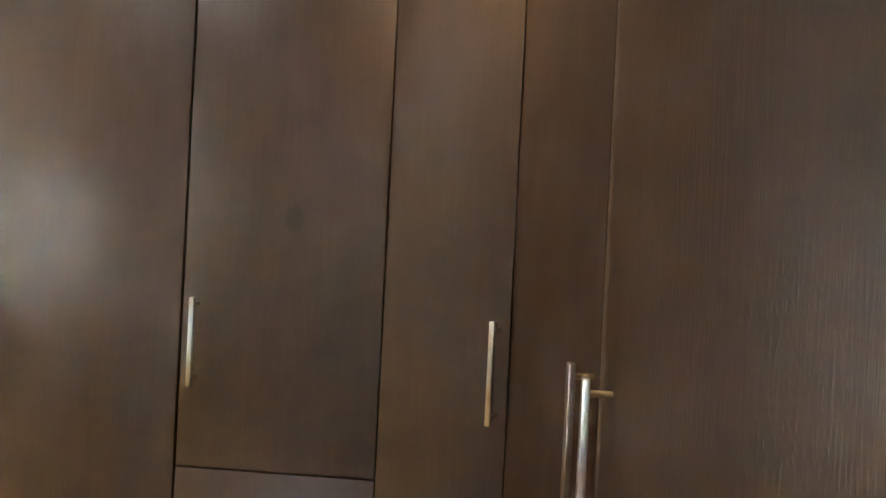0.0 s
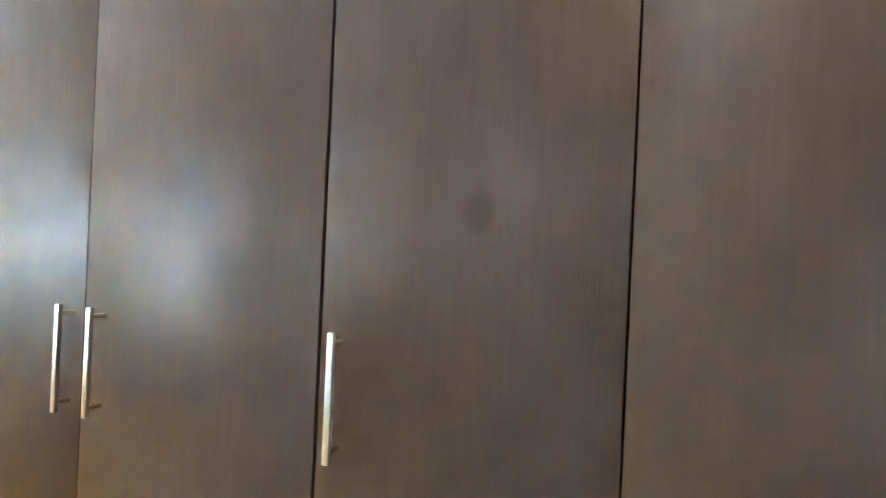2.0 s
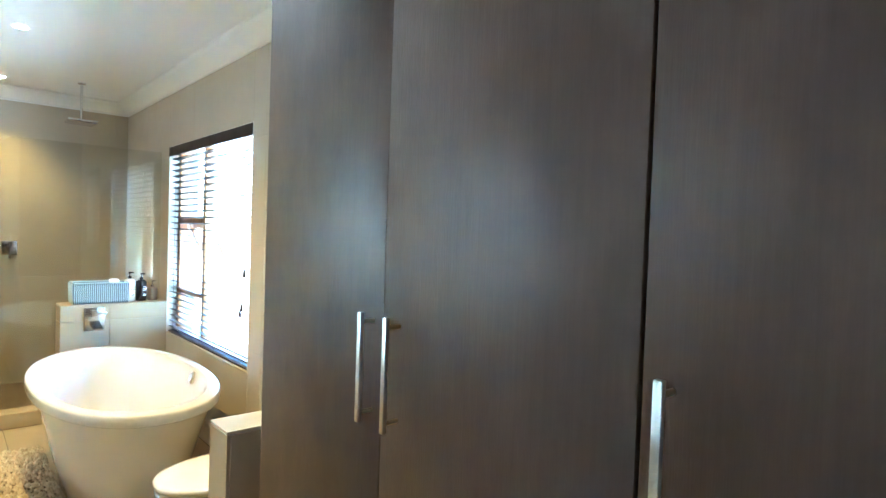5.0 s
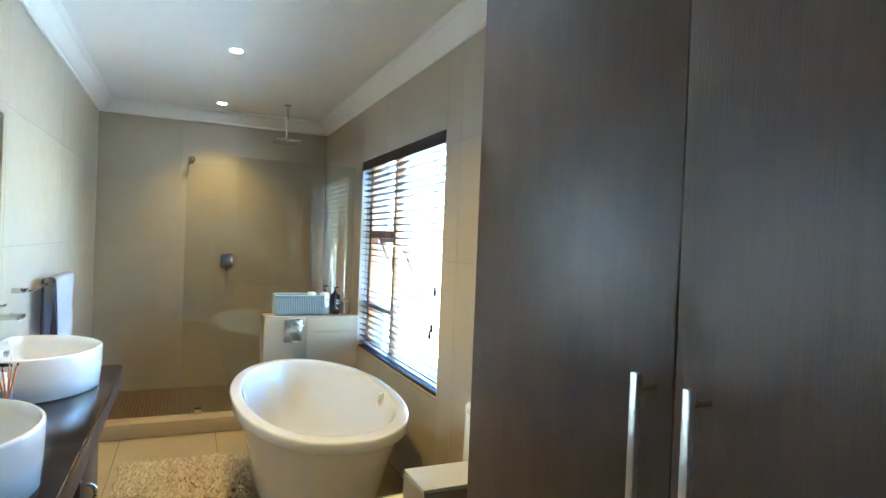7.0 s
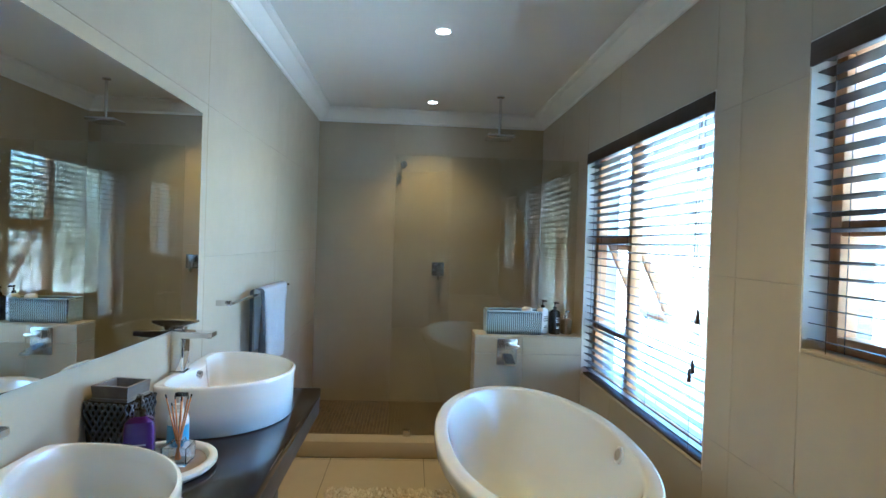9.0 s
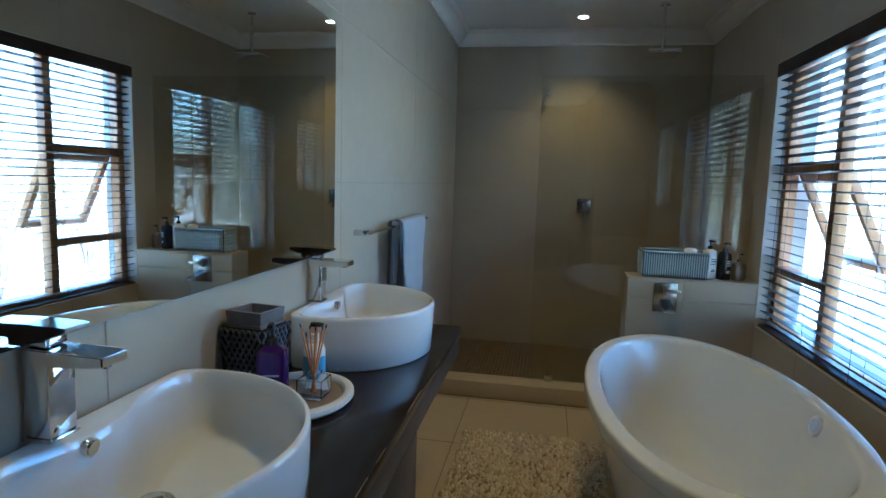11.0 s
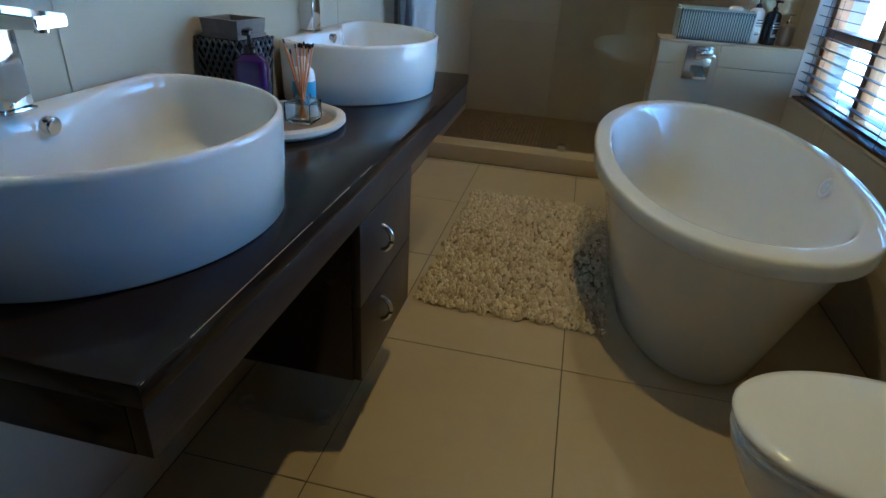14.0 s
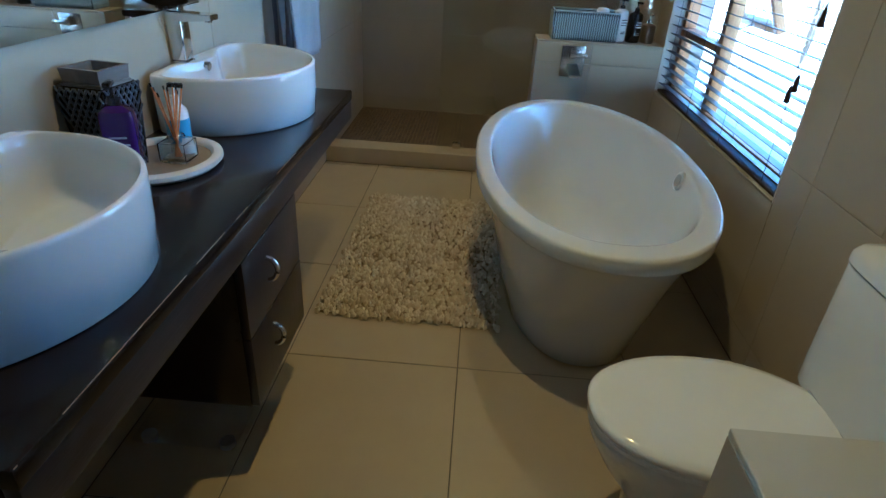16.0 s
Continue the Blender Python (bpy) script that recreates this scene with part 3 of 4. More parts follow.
for z0, z1, zp in ((0.004, 0.212, 0.128), (0.216, CB - 0.236 - 0.004, 0.330)):
    front = part("drawer_front", boxed(0.4255, 0.446, 0.001, 0.404, z0, z1, bevel=0.002), WOOD_DRAWER, unit)
    arc = [math.pi * k / 12 for k in range(13)]
    part("pull", tubed([(0.4455 + 0.027 * math.sin(a), 0.145, zp + 0.033 * math.cos(a)) for a in arc], 0.0066, 10), CHROME, front, "D-shaped chrome drawer pull")


def basin(at, tap_y, tap_label):
    """A round countertop basin with a tap deck at its back."""
    ob = thing("wash_basin", at, "round white ceramic countertop basin with overflow and tap deck", "basin", "basins on the counter")
    seg = 96
    H, R, BACK, SY = 0.166, 0.292, -0.098, 1.045

    def ring(r, z, back, soft=0.03):
        """An oval cut flat at the back, the cut softly rounded."""
        pts = []
        for i in range(seg):
            a = 2 * math.pi * i / seg
            x, y = r * math.cos(a), r * SY * math.sin(a)
            if x < back + soft:
                k = back + soft - x
                x = back + soft - soft * (1 - math.exp(-k / soft))
            pts.append((x, y, z))
        return pts

    def hollow(r, z, back, dip):
        """The inner outline: a narrow deck under the tap, deeper hollows beside it."""
        pts = []
        for i in range(seg):
            a = 2 * math.pi * i / seg
            x, y = r * math.cos(a), r * SY * math.sin(a)
            edge = back + dip - 0.050 * (1 - math.cos(math.pi * min(1.0, abs(y) / 0.19))) / 2
            if x < edge + 0.09:
                k = edge + 0.09 - x
                x = edge + 0.09 - 0.09 * (1 - math.exp(-k / 0.09))
            pts.append((x, y, z))
        return pts

    rings = [ring(R - 0.012, 0.0, BACK), ring(R - 0.006, 0.005, BACK), ring(R - 0.002, 0.08, BACK), ring(R, H - 0.010, BACK), ring(R - 0.001, H - 0.003, BACK), ring(R - 0.004, H, BACK)]
    rings += [hollow(R - 0.009, H + 0.0005, -0.052, 0.012), hollow(R - 0.012, H - 0.003, -0.048, 0.012), hollow(R - 0.014, H - 0.03, -0.044, 0.010), hollow(R - 0.018, 0.060, -0.030, 0.008), hollow(R - 0.030, 0.036, -0.010, 0.006), hollow(R - 0.055, 0.026, 0.005, 0.004), hollow(R - 0.12, 0.0225, 0.01, 0.002)]
    rings += [[(0.03 + 0.05 * math.cos(2 * math.pi * i / seg), 0.05 * math.sin(2 * math.pi * i / seg), 0.0205) for i in range(seg)]]
    part("bowl", loft(bmesh.new(), rings), CERAMIC, ob, smooth=50)
    ov = part("overflow", tubed([(-0.060, -0.036, 0.150), (-0.029, -0.036, 0.146)], 0.0145, 28), CHROME, ob, "round chrome overflow ring")
    part("overflow_cap", tubed([(-0.0288, -0.036, 0.146), (-0.0265, -0.036, 0.1457)], 0.0115, 24), CHROME, ov)
    dr = part("drain", lathed([(0.036, 0.0195), (0.036, 0.0235), (0.030, 0.026), (0.026, 0.0245)], x=0.02, y=0.030, seg=28), CHROME, ob, "chrome click drain")
    part("plug", lathed([(0.021, 0.024), (0.021, 0.031), (0.015, 0.034)], x=0.02, y=0.030, seg=24), CHROME, dr)

    tap = thing("basin_tap", (at[0] - 0.090, tap_y, at[2] + H + 0.0008), tap_label, "tap", "basin taps")
    part("base_plate", boxed(-0.027, 0.029, -0.029, 0.029, 0, 0.006, bevel=0.002), CHROME, tap)
    part("body", boxed(-0.021, 0.026, -0.026, 0.026, 0.006, 0.142, bevel=0.003), CHROME, tap)
    bm = bmesh.new()
    prism(bm, [(-0.021, 0.116), (0.120, 0.126), (0.120, 0.142), (-0.021, 0.146)], "y", -0.027, 0.027)
    bmesh.ops.bevel(bm, geom=list(bm.edges), offset=0.002, segments=2, affect="EDGES")
    part("spout", bm, CHROME, tap)
    part("aerator", lathed([(0.010, 0.119), (0.010, 0.127)], x=0.100, y=0, seg=16), CHROME, tap)
    part("handle_neck", boxed(-0.018, 0.020, -0.020, 0.020, 0.1465, 0.160, bevel=0.002), CHROME, tap)
    bm = bmesh.new()
    prism(bm, [(-0.021, 0.1605), (0.026, 0.1605), (0.058, 0.173), (0.058, 0.181), (-0.021, 0.183)], "y", -0.026, 0.026)
    bmesh.ops.bevel(bm, geom=list(bm.edges), offset=0.0018, segments=2, affect="EDGES")
    part("handle", bm, CHROME, tap, "thick wedge-shaped chrome lever")
    return ob


basin((-0.232, 2.288, CT + 0.0005), 2.236, "square chrome basin mixer tap with a flat lever")
basin((-0.232, 3.382, CT + 0.0005), 3.298, "square chrome basin mixer tap with a flat lever")

# ---- things on the counter ----
tray_at = (-0.192, 2.862, CT + 0.0005)
dish = thing("stoneware_tray", tray_at, "oval grey stoneware tray with a cream rim", "tray")
part("rim", lathed([(0.105, 0), (0.122, 0.003), (0.130, 0.012), (0.129, 0.022), (0.120, 0.027), (0.110, 0.025), (0.105, 0.018), (0.104, 0.012)], seg=56, sx=1.10, sy=1.28, cap1=False), STONE_RIM, dish, "cream stoneware rim")
part("plate", lathed([(0.1035, 0.004), (0.1035, 0.0125), (0.095, 0.0135)], seg=56, sx=1.10, sy=1.28), STONE, dish)

dz = tray_at[2] + 0.0138
diff = thing("reed_diffuser", (-0.150, 2.868, dz), "square clear glass reed diffuser with rattan sticks", "diffuser")
bm = bmesh.new()
sq = lambda s, z: [(sx * s, sy * s, z) for sx, sy in ((-1, -1), (1, -1), (1, 1), (-1, 1))]
loft(bm, [sq(0.030, 0), sq(0.034, 0.006), sq(0.034, 0.050), sq(0.016, 0.058), sq(0.015, 0.066), sq(0.012, 0.066), sq(0.013, 0.0565), sq(0.0315, 0.049), sq(0.0315, 0.007)])
part("jar", bm, JAR_GLASS, diff)
part("oil", boxed(-0.027, 0.027, -0.027, 0.027, 0.0088, 0.012), DIFFUSER_OIL, diff, "thin layer of amber oil")
for k in range(9):
    a = 2 * math.pi * k / 9 + 0.3
    lean = rng.uniform(0.016, 0.036)
    foot, tip = Vector((-0.007 * math.cos(a), -0.007 * math.sin(a), 0.0125)), Vector((lean * math.cos(a), lean * math.sin(a), 0.178 + rng.uniform(-0.014, 0.014)))
    reed = part("reed", tubed([foot, tip], 0.0021, 6), REED, diff, "thin rattan stick")
    part("tip", tubed([tip, tip + (tip - foot).normalized() * 0.010], 0.0022, 6), BLACK, reed, "dark burnt tip")

lotion = thing("lotion_bottle", (-0.186, 2.955, dz), "clear white bottle with a blue label and black spray head", "bottle")
part("body", lathed([(0.027, 0), (0.030, 0.004), (0.030, 0.095), (0.026, 0.108), (0.016, 0.116), (0.015, 0.124)], seg=28), PLASTIC_W, lotion)
part("label", lathed([(0.0304, 0.026), (0.0304, 0.082)], seg=28, cap0=False, cap1=False), BLUE_LABEL, lotion, "blue and white printed label")
part("pump_neck", lathed([(0.013, 0.1245), (0.013, 0.140), (0.005, 0.142), (0.005, 0.160)], seg=16), PLASTIC_W, lotion)
part("nozzle", boxed(-0.010, 0.026, -0.008, 0.008, 0.1605, 0.172, bevel=0.003), BLACK, lotion)


def pump_bottle(at, label, body, w, d, h, turn, ink, head=BLACK):
    ob = thing("pump_bottle", at, label, "bottle", turn=turn)
    rings = []
    for s, z in ((0.90, 0), (1, 0.006), (1, h - 0.03), (0.93, h - 0.012), (0.55, h - 0.002), (0.38, h)):
        rings.append([(s * w * abs(math.cos(a)) ** 0.55 * math.copysign(1, math.cos(a)), s * d * abs(math.sin(a)) ** 0.55 * math.copysign(1, math.sin(a)), z) for a in [2 * math.pi * (k + 0.5) / 28 for k in range(28)]])
    part("body", loft(bmesh.new(), rings), body, ob)
    if ink:
        for k, (f, wd) in enumerate(((0.66, 0.5), (0.58, 0.62), (0.50, 0.55), (0.30, 0.35), (0.25, 0.45))):
            part("print", boxed(w * 0.999, w + 0.0007, -d * wd, d * wd, h * f, h * f + 0.004), ink, ob, "small unreadable print")
    part("collar", lathed([(0.013, h + 0.0003), (0.013, h + 0.016), (0.009, h + 0.019)], seg=20), head, ob)
    part("stem", lathed([(0.004, h + 0.019), (0.004, h + 0.040)], seg=10), head, ob)
    part("nozzle", boxed(-0.008, 0.034, -0.007, 0.007, h + 0.0402, h + 0.052, bevel=0.003), head, ob)
    return ob


pump_bottle((-0.178, 2.692, CT + 0.0005), "purple plastic pump bottle with black pump beside the tray", PURPLE, 0.029, 0.036, 0.198, -72, PURPLE_INK)

# woven holder with a grey wooden lid box
holder = thing("woven_holder", (-0.272, 2.793, CT + 0.0005), "dark woven cord storage box with a grey wooden lid", "storage box", turn=-8)
bm = bmesh.new()
W0, W1, HH = 0.050, 0.0605, 0.214
loft(bm, [sq(W0, 0.0), sq(W1, HH), sq(W1 - 0.006, HH), sq(W0 - 0.006, 0.006)])
part("liner", bm, BLACK, holder)
strand = bmesh.new()
for side in range(4):
    rot = Matrix.Rotation(side * math.pi / 2, 3, "Z")
    for k in range(-9, 17):
        for sgn in (1, -1):
            pts = []
            for s in range(9):
                f = s / 8
                w = W0 + (W1 - W0) * f
                u = (k - 3.5) * 0.0165 + sgn * (f - 0.5) * 0.13
                if abs(u) > w:
                    continue
                pts.append(rot @ Vector((w + 0.0026 + 0.0018 * math.sin(s * math.pi + (0 if sgn > 0 else math.pi)), u, f * HH)))
            if len(pts) > 1:
                tube(strand, pts, 0.0028, 5)
part("weave", strand, WICKER, holder)
lid = part("lid", loft(bmesh.new(), [sq(0.050, HH + 0.0005), sq(0.050, HH + 0.008), sq(0.047, HH + 0.009), sq(0.050, HH + 0.040), sq(0.041, HH + 0.040), sq(0.039, HH + 0.012)]), WOOD_GREY, holder, "grey weathered wooden lid with a square opening", 30)

# ---- towel ----
rail = thing("towel_rail", (WEST, 3.72, 1.135), "square chrome towel rail on the tiled wall", "towel rail")
part("bar", boxed(0.062, 0.074, 0, 1.14, -0.006, 0.006, bevel=0.002), CHROME, rail)
for y in (0.012, 1.110):
    part("bracket", boxed(0.0005, 0.0618, y, y + 0.020, -0.012, 0.012, bevel=0.002), CHROME, rail)


def towel(at, width, front, back, material, label, seed):
    """A towel folded over a rail, with soft folds."""
    r2 = random.Random(seed)
    phase = [r2.uniform(0, 6) for _ in range(4)]
    path = [(0.030, -front * (1 - k / 12)) for k in range(12)] + [(0.026 * math.cos(a), 0.008 + 0.014 * math.sin(a)) for a in [math.pi * k / 6 for k in range(7)]] + [(-0.026, -back * k / 10) for k in range(1, 11)]
    bm = bmesh.new()
    rows = []
    nu = 22
    for s, (x, z) in enumerate(path):
        hang = min(1.0, max(0.0, -z) / 0.25)
        row = []
        for k in range(nu + 1):
            u = k / nu
            wave = 0.013 * math.sin(u * 9 + phase[0]) + 0.007 * math.sin(u * 21 + phase[1] - z * 6)
            squeeze = 1 - 0.10 * hang * math.sin(min(1, hang) * 1.2)
            row.append(bm.verts.new((x + (wave * hang if x > 0 else wave * hang * 0.3), (u - 0.5) * width * squeeze, z + 0.006 * math.sin(u * 7 + phase[2]) * hang)))
        rows.append(row)
    for a, b in zip(rows, rows[1:]):
        for i in range(nu):
            bm.faces.new((a[i], a[i + 1], b[i + 1], b[i]))
    bmesh.ops.solidify(bm, geom=list(bm.faces), thickness=0.009)
    return solid("hand_towel", bm, material, label, "towel", at=at, smooth=180)


towel((WEST + 0.068, 4.44, 1.143), 0.52, 0.385, 0.30, TOWEL, "white terry hand towel folded over the rail", 3)
# added narrow dark strip that gives the white towel its dark left fold
towel((WEST + 0.068, 4.135, 1.143), 0.07, 0.36, 0.36, FOLD_DARK, "dark strip for the white towel's dark left fold", 8)


# ---- bath ----
def bath(at):
    ob = thing("bathtub", at, "freestanding egg-shaped white acrylic bath with a thick rim", "bathtub")
    seg = 96

    def ring(hw, hn, hf, z, dx=0.0, dy=0.0):
        pts = []
        for i in range(seg):
            a = 2 * math.pi * i / seg
            c, s = math.cos(a), math.sin(a)
            p = 2.0 / (2.25 if s < 0 else 2.05)
            pts.append((dx + hw * math.copysign(abs(c) ** p, c), dy + (hf if s > 0 else hn) * math.copysign(abs(s) ** p, s), z))
        return pts

    rings = [ring(0.265, 0.600, 0.560, 0.0), ring(0.275, 0.610, 0.570, 0.012), ring(0.310, 0.660, 0.625, 0.16), ring(0.355, 0.745, 0.720, 0.36), ring(0.392, 0.815, 0.800, 0.500), ring(0.402, 0.832, 0.818, 0.530), ring(0.424, 0.860, 0.848, 0.532), ring(0.431, 0.869, 0.856, 0.537), ring(0.434, 0.873, 0.860, 0.545), ring(0.434, 0.873, 0.860, 0.578), ring(0.432, 0.871, 0.858, 0.585), ring(0.428, 0.866, 0.853, 0.589), ring(0.422, 0.859, 0.846, 0.590), ring(0.384, 0.792, 0.800, 0.590), ring(0.377, 0.782, 0.792, 0.588), ring(0.372, 0.774, 0.786, 0.582), ring(0.368, 0.766, 0.780, 0.566)]
    inner = [ring(0.346, 0.724, 0.748, 0.48), ring(0.308, 0.640, 0.688, 0.33), ring(0.272, 0.570, 0.618, 0.20), ring(0.230, 0.475, 0.540, 0.135), ring(0.16, 0.35, 0.42, 0.112), ring(0.06, 0.12, 0.14, 0.106)]
    part("shell", loft(bmesh.new(), rings + inner), ACRYLIC, ob, smooth=50)
    ov = part("overflow", tubed([(0.368, -0.110, 0.536), (0.347, -0.110, 0.542)], 0.036, 28), STEEL, ob, "round chrome bath overflow")
    part("overflow_cap", tubed([(0.3475, -0.110, 0.542), (0.344, -0.110, 0.543)], 0.024, 24), CHROME, ov)
    part("waste", lathed([(0.034, 0.105), (0.034, 0.112), (0.024, 0.115)], x=0, y=0, seg=28), CHROME, ob, "chrome bath waste")
    return ob


bath((1.040, 3.755, 0.0005))


# ---- toilet ----
def oval(hw, hl, z, cx=0.0, front=1.0, seg=56):
    pts = []
    for i in range(seg):
        a = 2 * math.pi * i / seg
        c, s = math.cos(a), math.sin(a)
        p, taper = 2.0 / (2.0 if c < 0 else 2.5), 1 - 0.36 * max(0.0, c) ** 2
        pts.append((cx + hl * math.copysign(abs(c) ** p, c), taper * hw * math.copysign(abs(s) ** (2.0 / 2.3), s), z))
    return pts


wc = thing("toilet", (1.212, 2.500, 0.0005), "white ceramic close-coupled toilet with its lid closed", "toilet")
part("pedestal", loft(bmesh.new(), [oval(0.105, 0.235, 0, 0.02), oval(0.108, 0.240, 0.01, 0.02), oval(0.100, 0.215, 0.08, 0.03), oval(0.110, 0.210, 0.17, 0.02), oval(0.150, 0.245, 0.28, -0.02), oval(0.176, 0.275, 0.36, -0.03), oval(0.182, 0.282, 0.388, -0.03), oval(0.178, 0.278, 0.396, -0.03)]), CERAMIC, wc)
part("seat", loft(bmesh.new(), [oval(0.180, 0.275, 0.3975, -0.03), oval(0.187, 0.283, 0.401, -0.03), oval(0.188, 0.284, 0.410, -0.03), oval(0.183, 0.279, 0.415, -0.03)]), PLASTIC_W, wc)
part("lid", loft(bmesh.new(), [oval(0.184, 0.280, 0.4165, -0.03), oval(0.191, 0.287, 0.420, -0.03), oval(0.192, 0.288, 0.430, -0.03), oval(0.186, 0.282, 0.438, -0.03), oval(0.165, 0.262, 0.442, -0.03), oval(0.10, 0.18, 0.445, -0.03)]), PLASTIC_W, wc, "closed glossy white toilet lid", 60)
for y in (-0.065, 0.065):
    part("hinge", tubed([(0.205, y - 0.025, 0.432), (0.205, y + 0.025, 0.432)], 0.011, 14), CHROME, wc)
part("cistern_shelf", boxed(0.17, 0.394, -0.128, 0.128, 0.28, 0.414, bevel=0.03, seg=4), CERAMIC, wc)


def tank(front, half, z, back=0.394, seg=56):
    """One level of the cistern: square at the wall, well rounded in front."""
    pts = []
    for i in range(seg):
        c, s = math.cos(2 * math.pi * i / seg), math.sin(2 * math.pi * i / seg)
        p = 2.0 / (5.0 if c < 0 else 14.0)
        pts.append(((front + back) / 2 + (back - front) / 2 * math.copysign(abs(c) ** p, c), half * math.copysign(abs(s) ** (2.0 / 5.0), s), z))
    return pts


cist = part("cistern", loft(bmesh.new(), [tank(0.215, 0.178, 0.4145), tank(0.203, 0.188, 0.424), tank(0.205, 0.192, 0.56), tank(0.213, 0.198, 0.735), tank(0.216, 0.196, 0.740)]), CERAMIC, wc)
part("cistern_lid", loft(bmesh.new(), [tank(0.216, 0.198, 0.7425), tank(0.211, 0.203, 0.746), tank(0.213, 0.202, 0.768), tank(0.222, 0.192, 0.781), tank(0.245, 0.170, 0.785)]), CERAMIC, wc, "", 60)
part("flush_button", lathed([(0.022, 0.7852), (0.022, 0.790), (0.018, 0.792)], x=0.32, y=0, seg=24), CHROME, wc)

# ---- half wall beside the toilet ----
nib = solid("wall_nib", boxed(0.963, EAST, 1.942, 2.068, 0, 0.778), GROUT_WALL, "low beige tiled half wall beside the toilet", "half wall", "structure", 0)
part("tile", boxed(0.951, EAST, 1.930, 2.080, 0.7785, 0.790, bevel=0.0015, seg=1), TILE_CAP, nib, "smooth pale capping tile")
for z0, z1 in ((0.0, 0.186), (0.189, 0.777)):
    part("tile", boxed(0.951, 0.9625, 1.930, 2.080, z0, z1, bevel=0.0012, seg=1), TILE_WALL, nib)
    for x0, x1 in ((0.9635, 1.262), (1.265, EAST)):
        part("tile", boxed(x0, x1, 1.930, 1.9415, z0, z1, bevel=0.0012, seg=1), TILE_WALL, nib)
        part("tile", boxed(x0, x1, 2.0685, 2.080, z0, z1, bevel=0.0012, seg=1), TILE_WALL, nib)

# ---- wardrobes ----
DOOR_X, SIDE_Y, GAP = 0.978, -0.412, 0.0025


def handle(parent, at, normal, z0=1.028, z1=1.262):
    """A flat steel bar on two round posts, standing off a door along normal."""
    n = Vector(normal).normalized()
    side = Vector((-n.y, n.x, 0))
    a = Vector(at)

    def slab(near, far, half, lo, hi, bev):
        bm = boxed(near, far, -half, half, lo, hi, bevel=bev)
        m = Matrix(((n.x, side.x, 0, a.x), (n.y, side.y, 0, a.y), (0, 0, 1, 0), (0, 0, 0, 1)))
        bmesh.ops.transform(bm, matrix=m, verts=bm.verts)
        return bm

    bar = part("handle", slab(0.030, 0.040, 0.0065, z0, z1, 0.0012), STEEL, parent, "brushed steel bar handle")
    for z in (z0 + 0.020, z1 - 0.020):
        p = a + n * 0.0003
        q = a + n * 0.0302
        part("post", tubed([(p.x, p.y, z), (q.x, q.y, z)], 0.0048, 12), BRASSY, bar, "short round steel post")


def unit_east(y0, y1, label, knobs, low=0.806, gap=(GAP, GAP)):
    ob = thing("wardrobe", (DOOR_X, y0, 0), label, "wardrobe", "built-in wardrobe units")
    d, h, w = EAST - DOOR_X, TOP, y1 - y0
    part("body", boxed(0.021, d - 0.001, 0.0006, w - 0.0006, 0.0, h - 0.001), WOOD_EDGE, ob)
    part("plinth", boxed(0.012, 0.0206, 0.001, w - 0.001, 0.0, 0.09), WOOD_EDGE, ob)
    part("drawer_front", boxed(0, 0.020, gap[0] / 2, w - gap[1] / 2, 0.094, low - 0.002, bevel=0.0012), WOOD, ob, "flat dark wood lower drawer front")
    door = part("door", boxed(0, 0.020, gap[0] / 2, w - gap[1] / 2, low + 0.002, h - 0.004, bevel=0.0012), WOOD, ob, "tall flat dark wood door")
    for u in knobs:
        handle(door, (0, u, 0), (-1, 0, 0))
    return ob


A0, A1, B1, B2 = 0.010, 0.551, 1.146, 1.742
unit_a = unit_east(A0, A1, "tall dark wood wardrobe unit with a greasy round mark", (0.505 - A0,), gap=(GAP, 0.007))
mark = part("mark", lathed([(0.036, 0.0), (0.036, 0.0002)], seg=32), STAIN, unit_a, "faint round greasy mark")
mark.matrix_basis = Matrix.Translation((-0.0004, 0.244, 1.480)) @ pose(0, 0, 0, 0, -90, 0) @ Matrix.Diagonal((1.15, 0.9, 1, 1))
unit_east(A1, B1, "tall dark wood wardrobe unit with a steel bar handle", (1.088 - A1,), 0.30, (0.006, GAP))
unit_east(B1, B2, "tall dark wood wardrobe unit at the bathroom end", (1.180 - B1,), 0.30)

# corner unit: a narrow slanted door and a slanted side panel that meet at an edge
corner = thing("corner_wardrobe", (DOOR_X, SIDE_Y, 0), "dark wood corner wardrobe with a narrow slanted door", "wardrobe", "built-in wardrobe units")
part("body", boxed(0.021, EAST - DOOR_X - 0.001, 0.0, -SIDE_Y + 0.0094, 0, TOP - 0.001), WOOD_EDGE, corner)
bm = boxed(0, 0.020, -0.371, -GAP, 0.010, TOP - 0.004, bevel=0.0012)
door_c = part("door", bm, WOOD, corner, "narrow slanted dark wood door")
door_c.matrix_basis = pose(0, -SIDE_Y + 0.010, 0, 0, 0, -30)
handle(door_c, (0, -0.345, 0), (-1, 0, 0))
SEAM_X, EDGE_X, EDGE_Y = 0.318, 0.802, -0.3135
run = Vector((EDGE_X - SEAM_X, EDGE_Y - SIDE_Y, 0))
side_c = part("side_panel", boxed(0, run.length, -0.020, 0, 0.010, TOP - 0.004, bevel=0.0012), WOOD, corner, "slanted dark wood panel with a bar handle")
side_c.matrix_basis = Matrix.Translation((SEAM_X - DOOR_X, 0, 0)) @ Matrix.Rotation(math.atan2(run.y, run.x), 4, "Z")
handle(side_c, (0.018, 0, 0), (0, 1, 0))
part("edge_strip", boxed(SEAM_X - DOOR_X - 0.023, SEAM_X - DOOR_X - 0.001, -0.018, -0.001, 0.010, TOP - 0.004, bevel=0.002), WOOD_EDGE_PALE, corner, "pale edging strip")


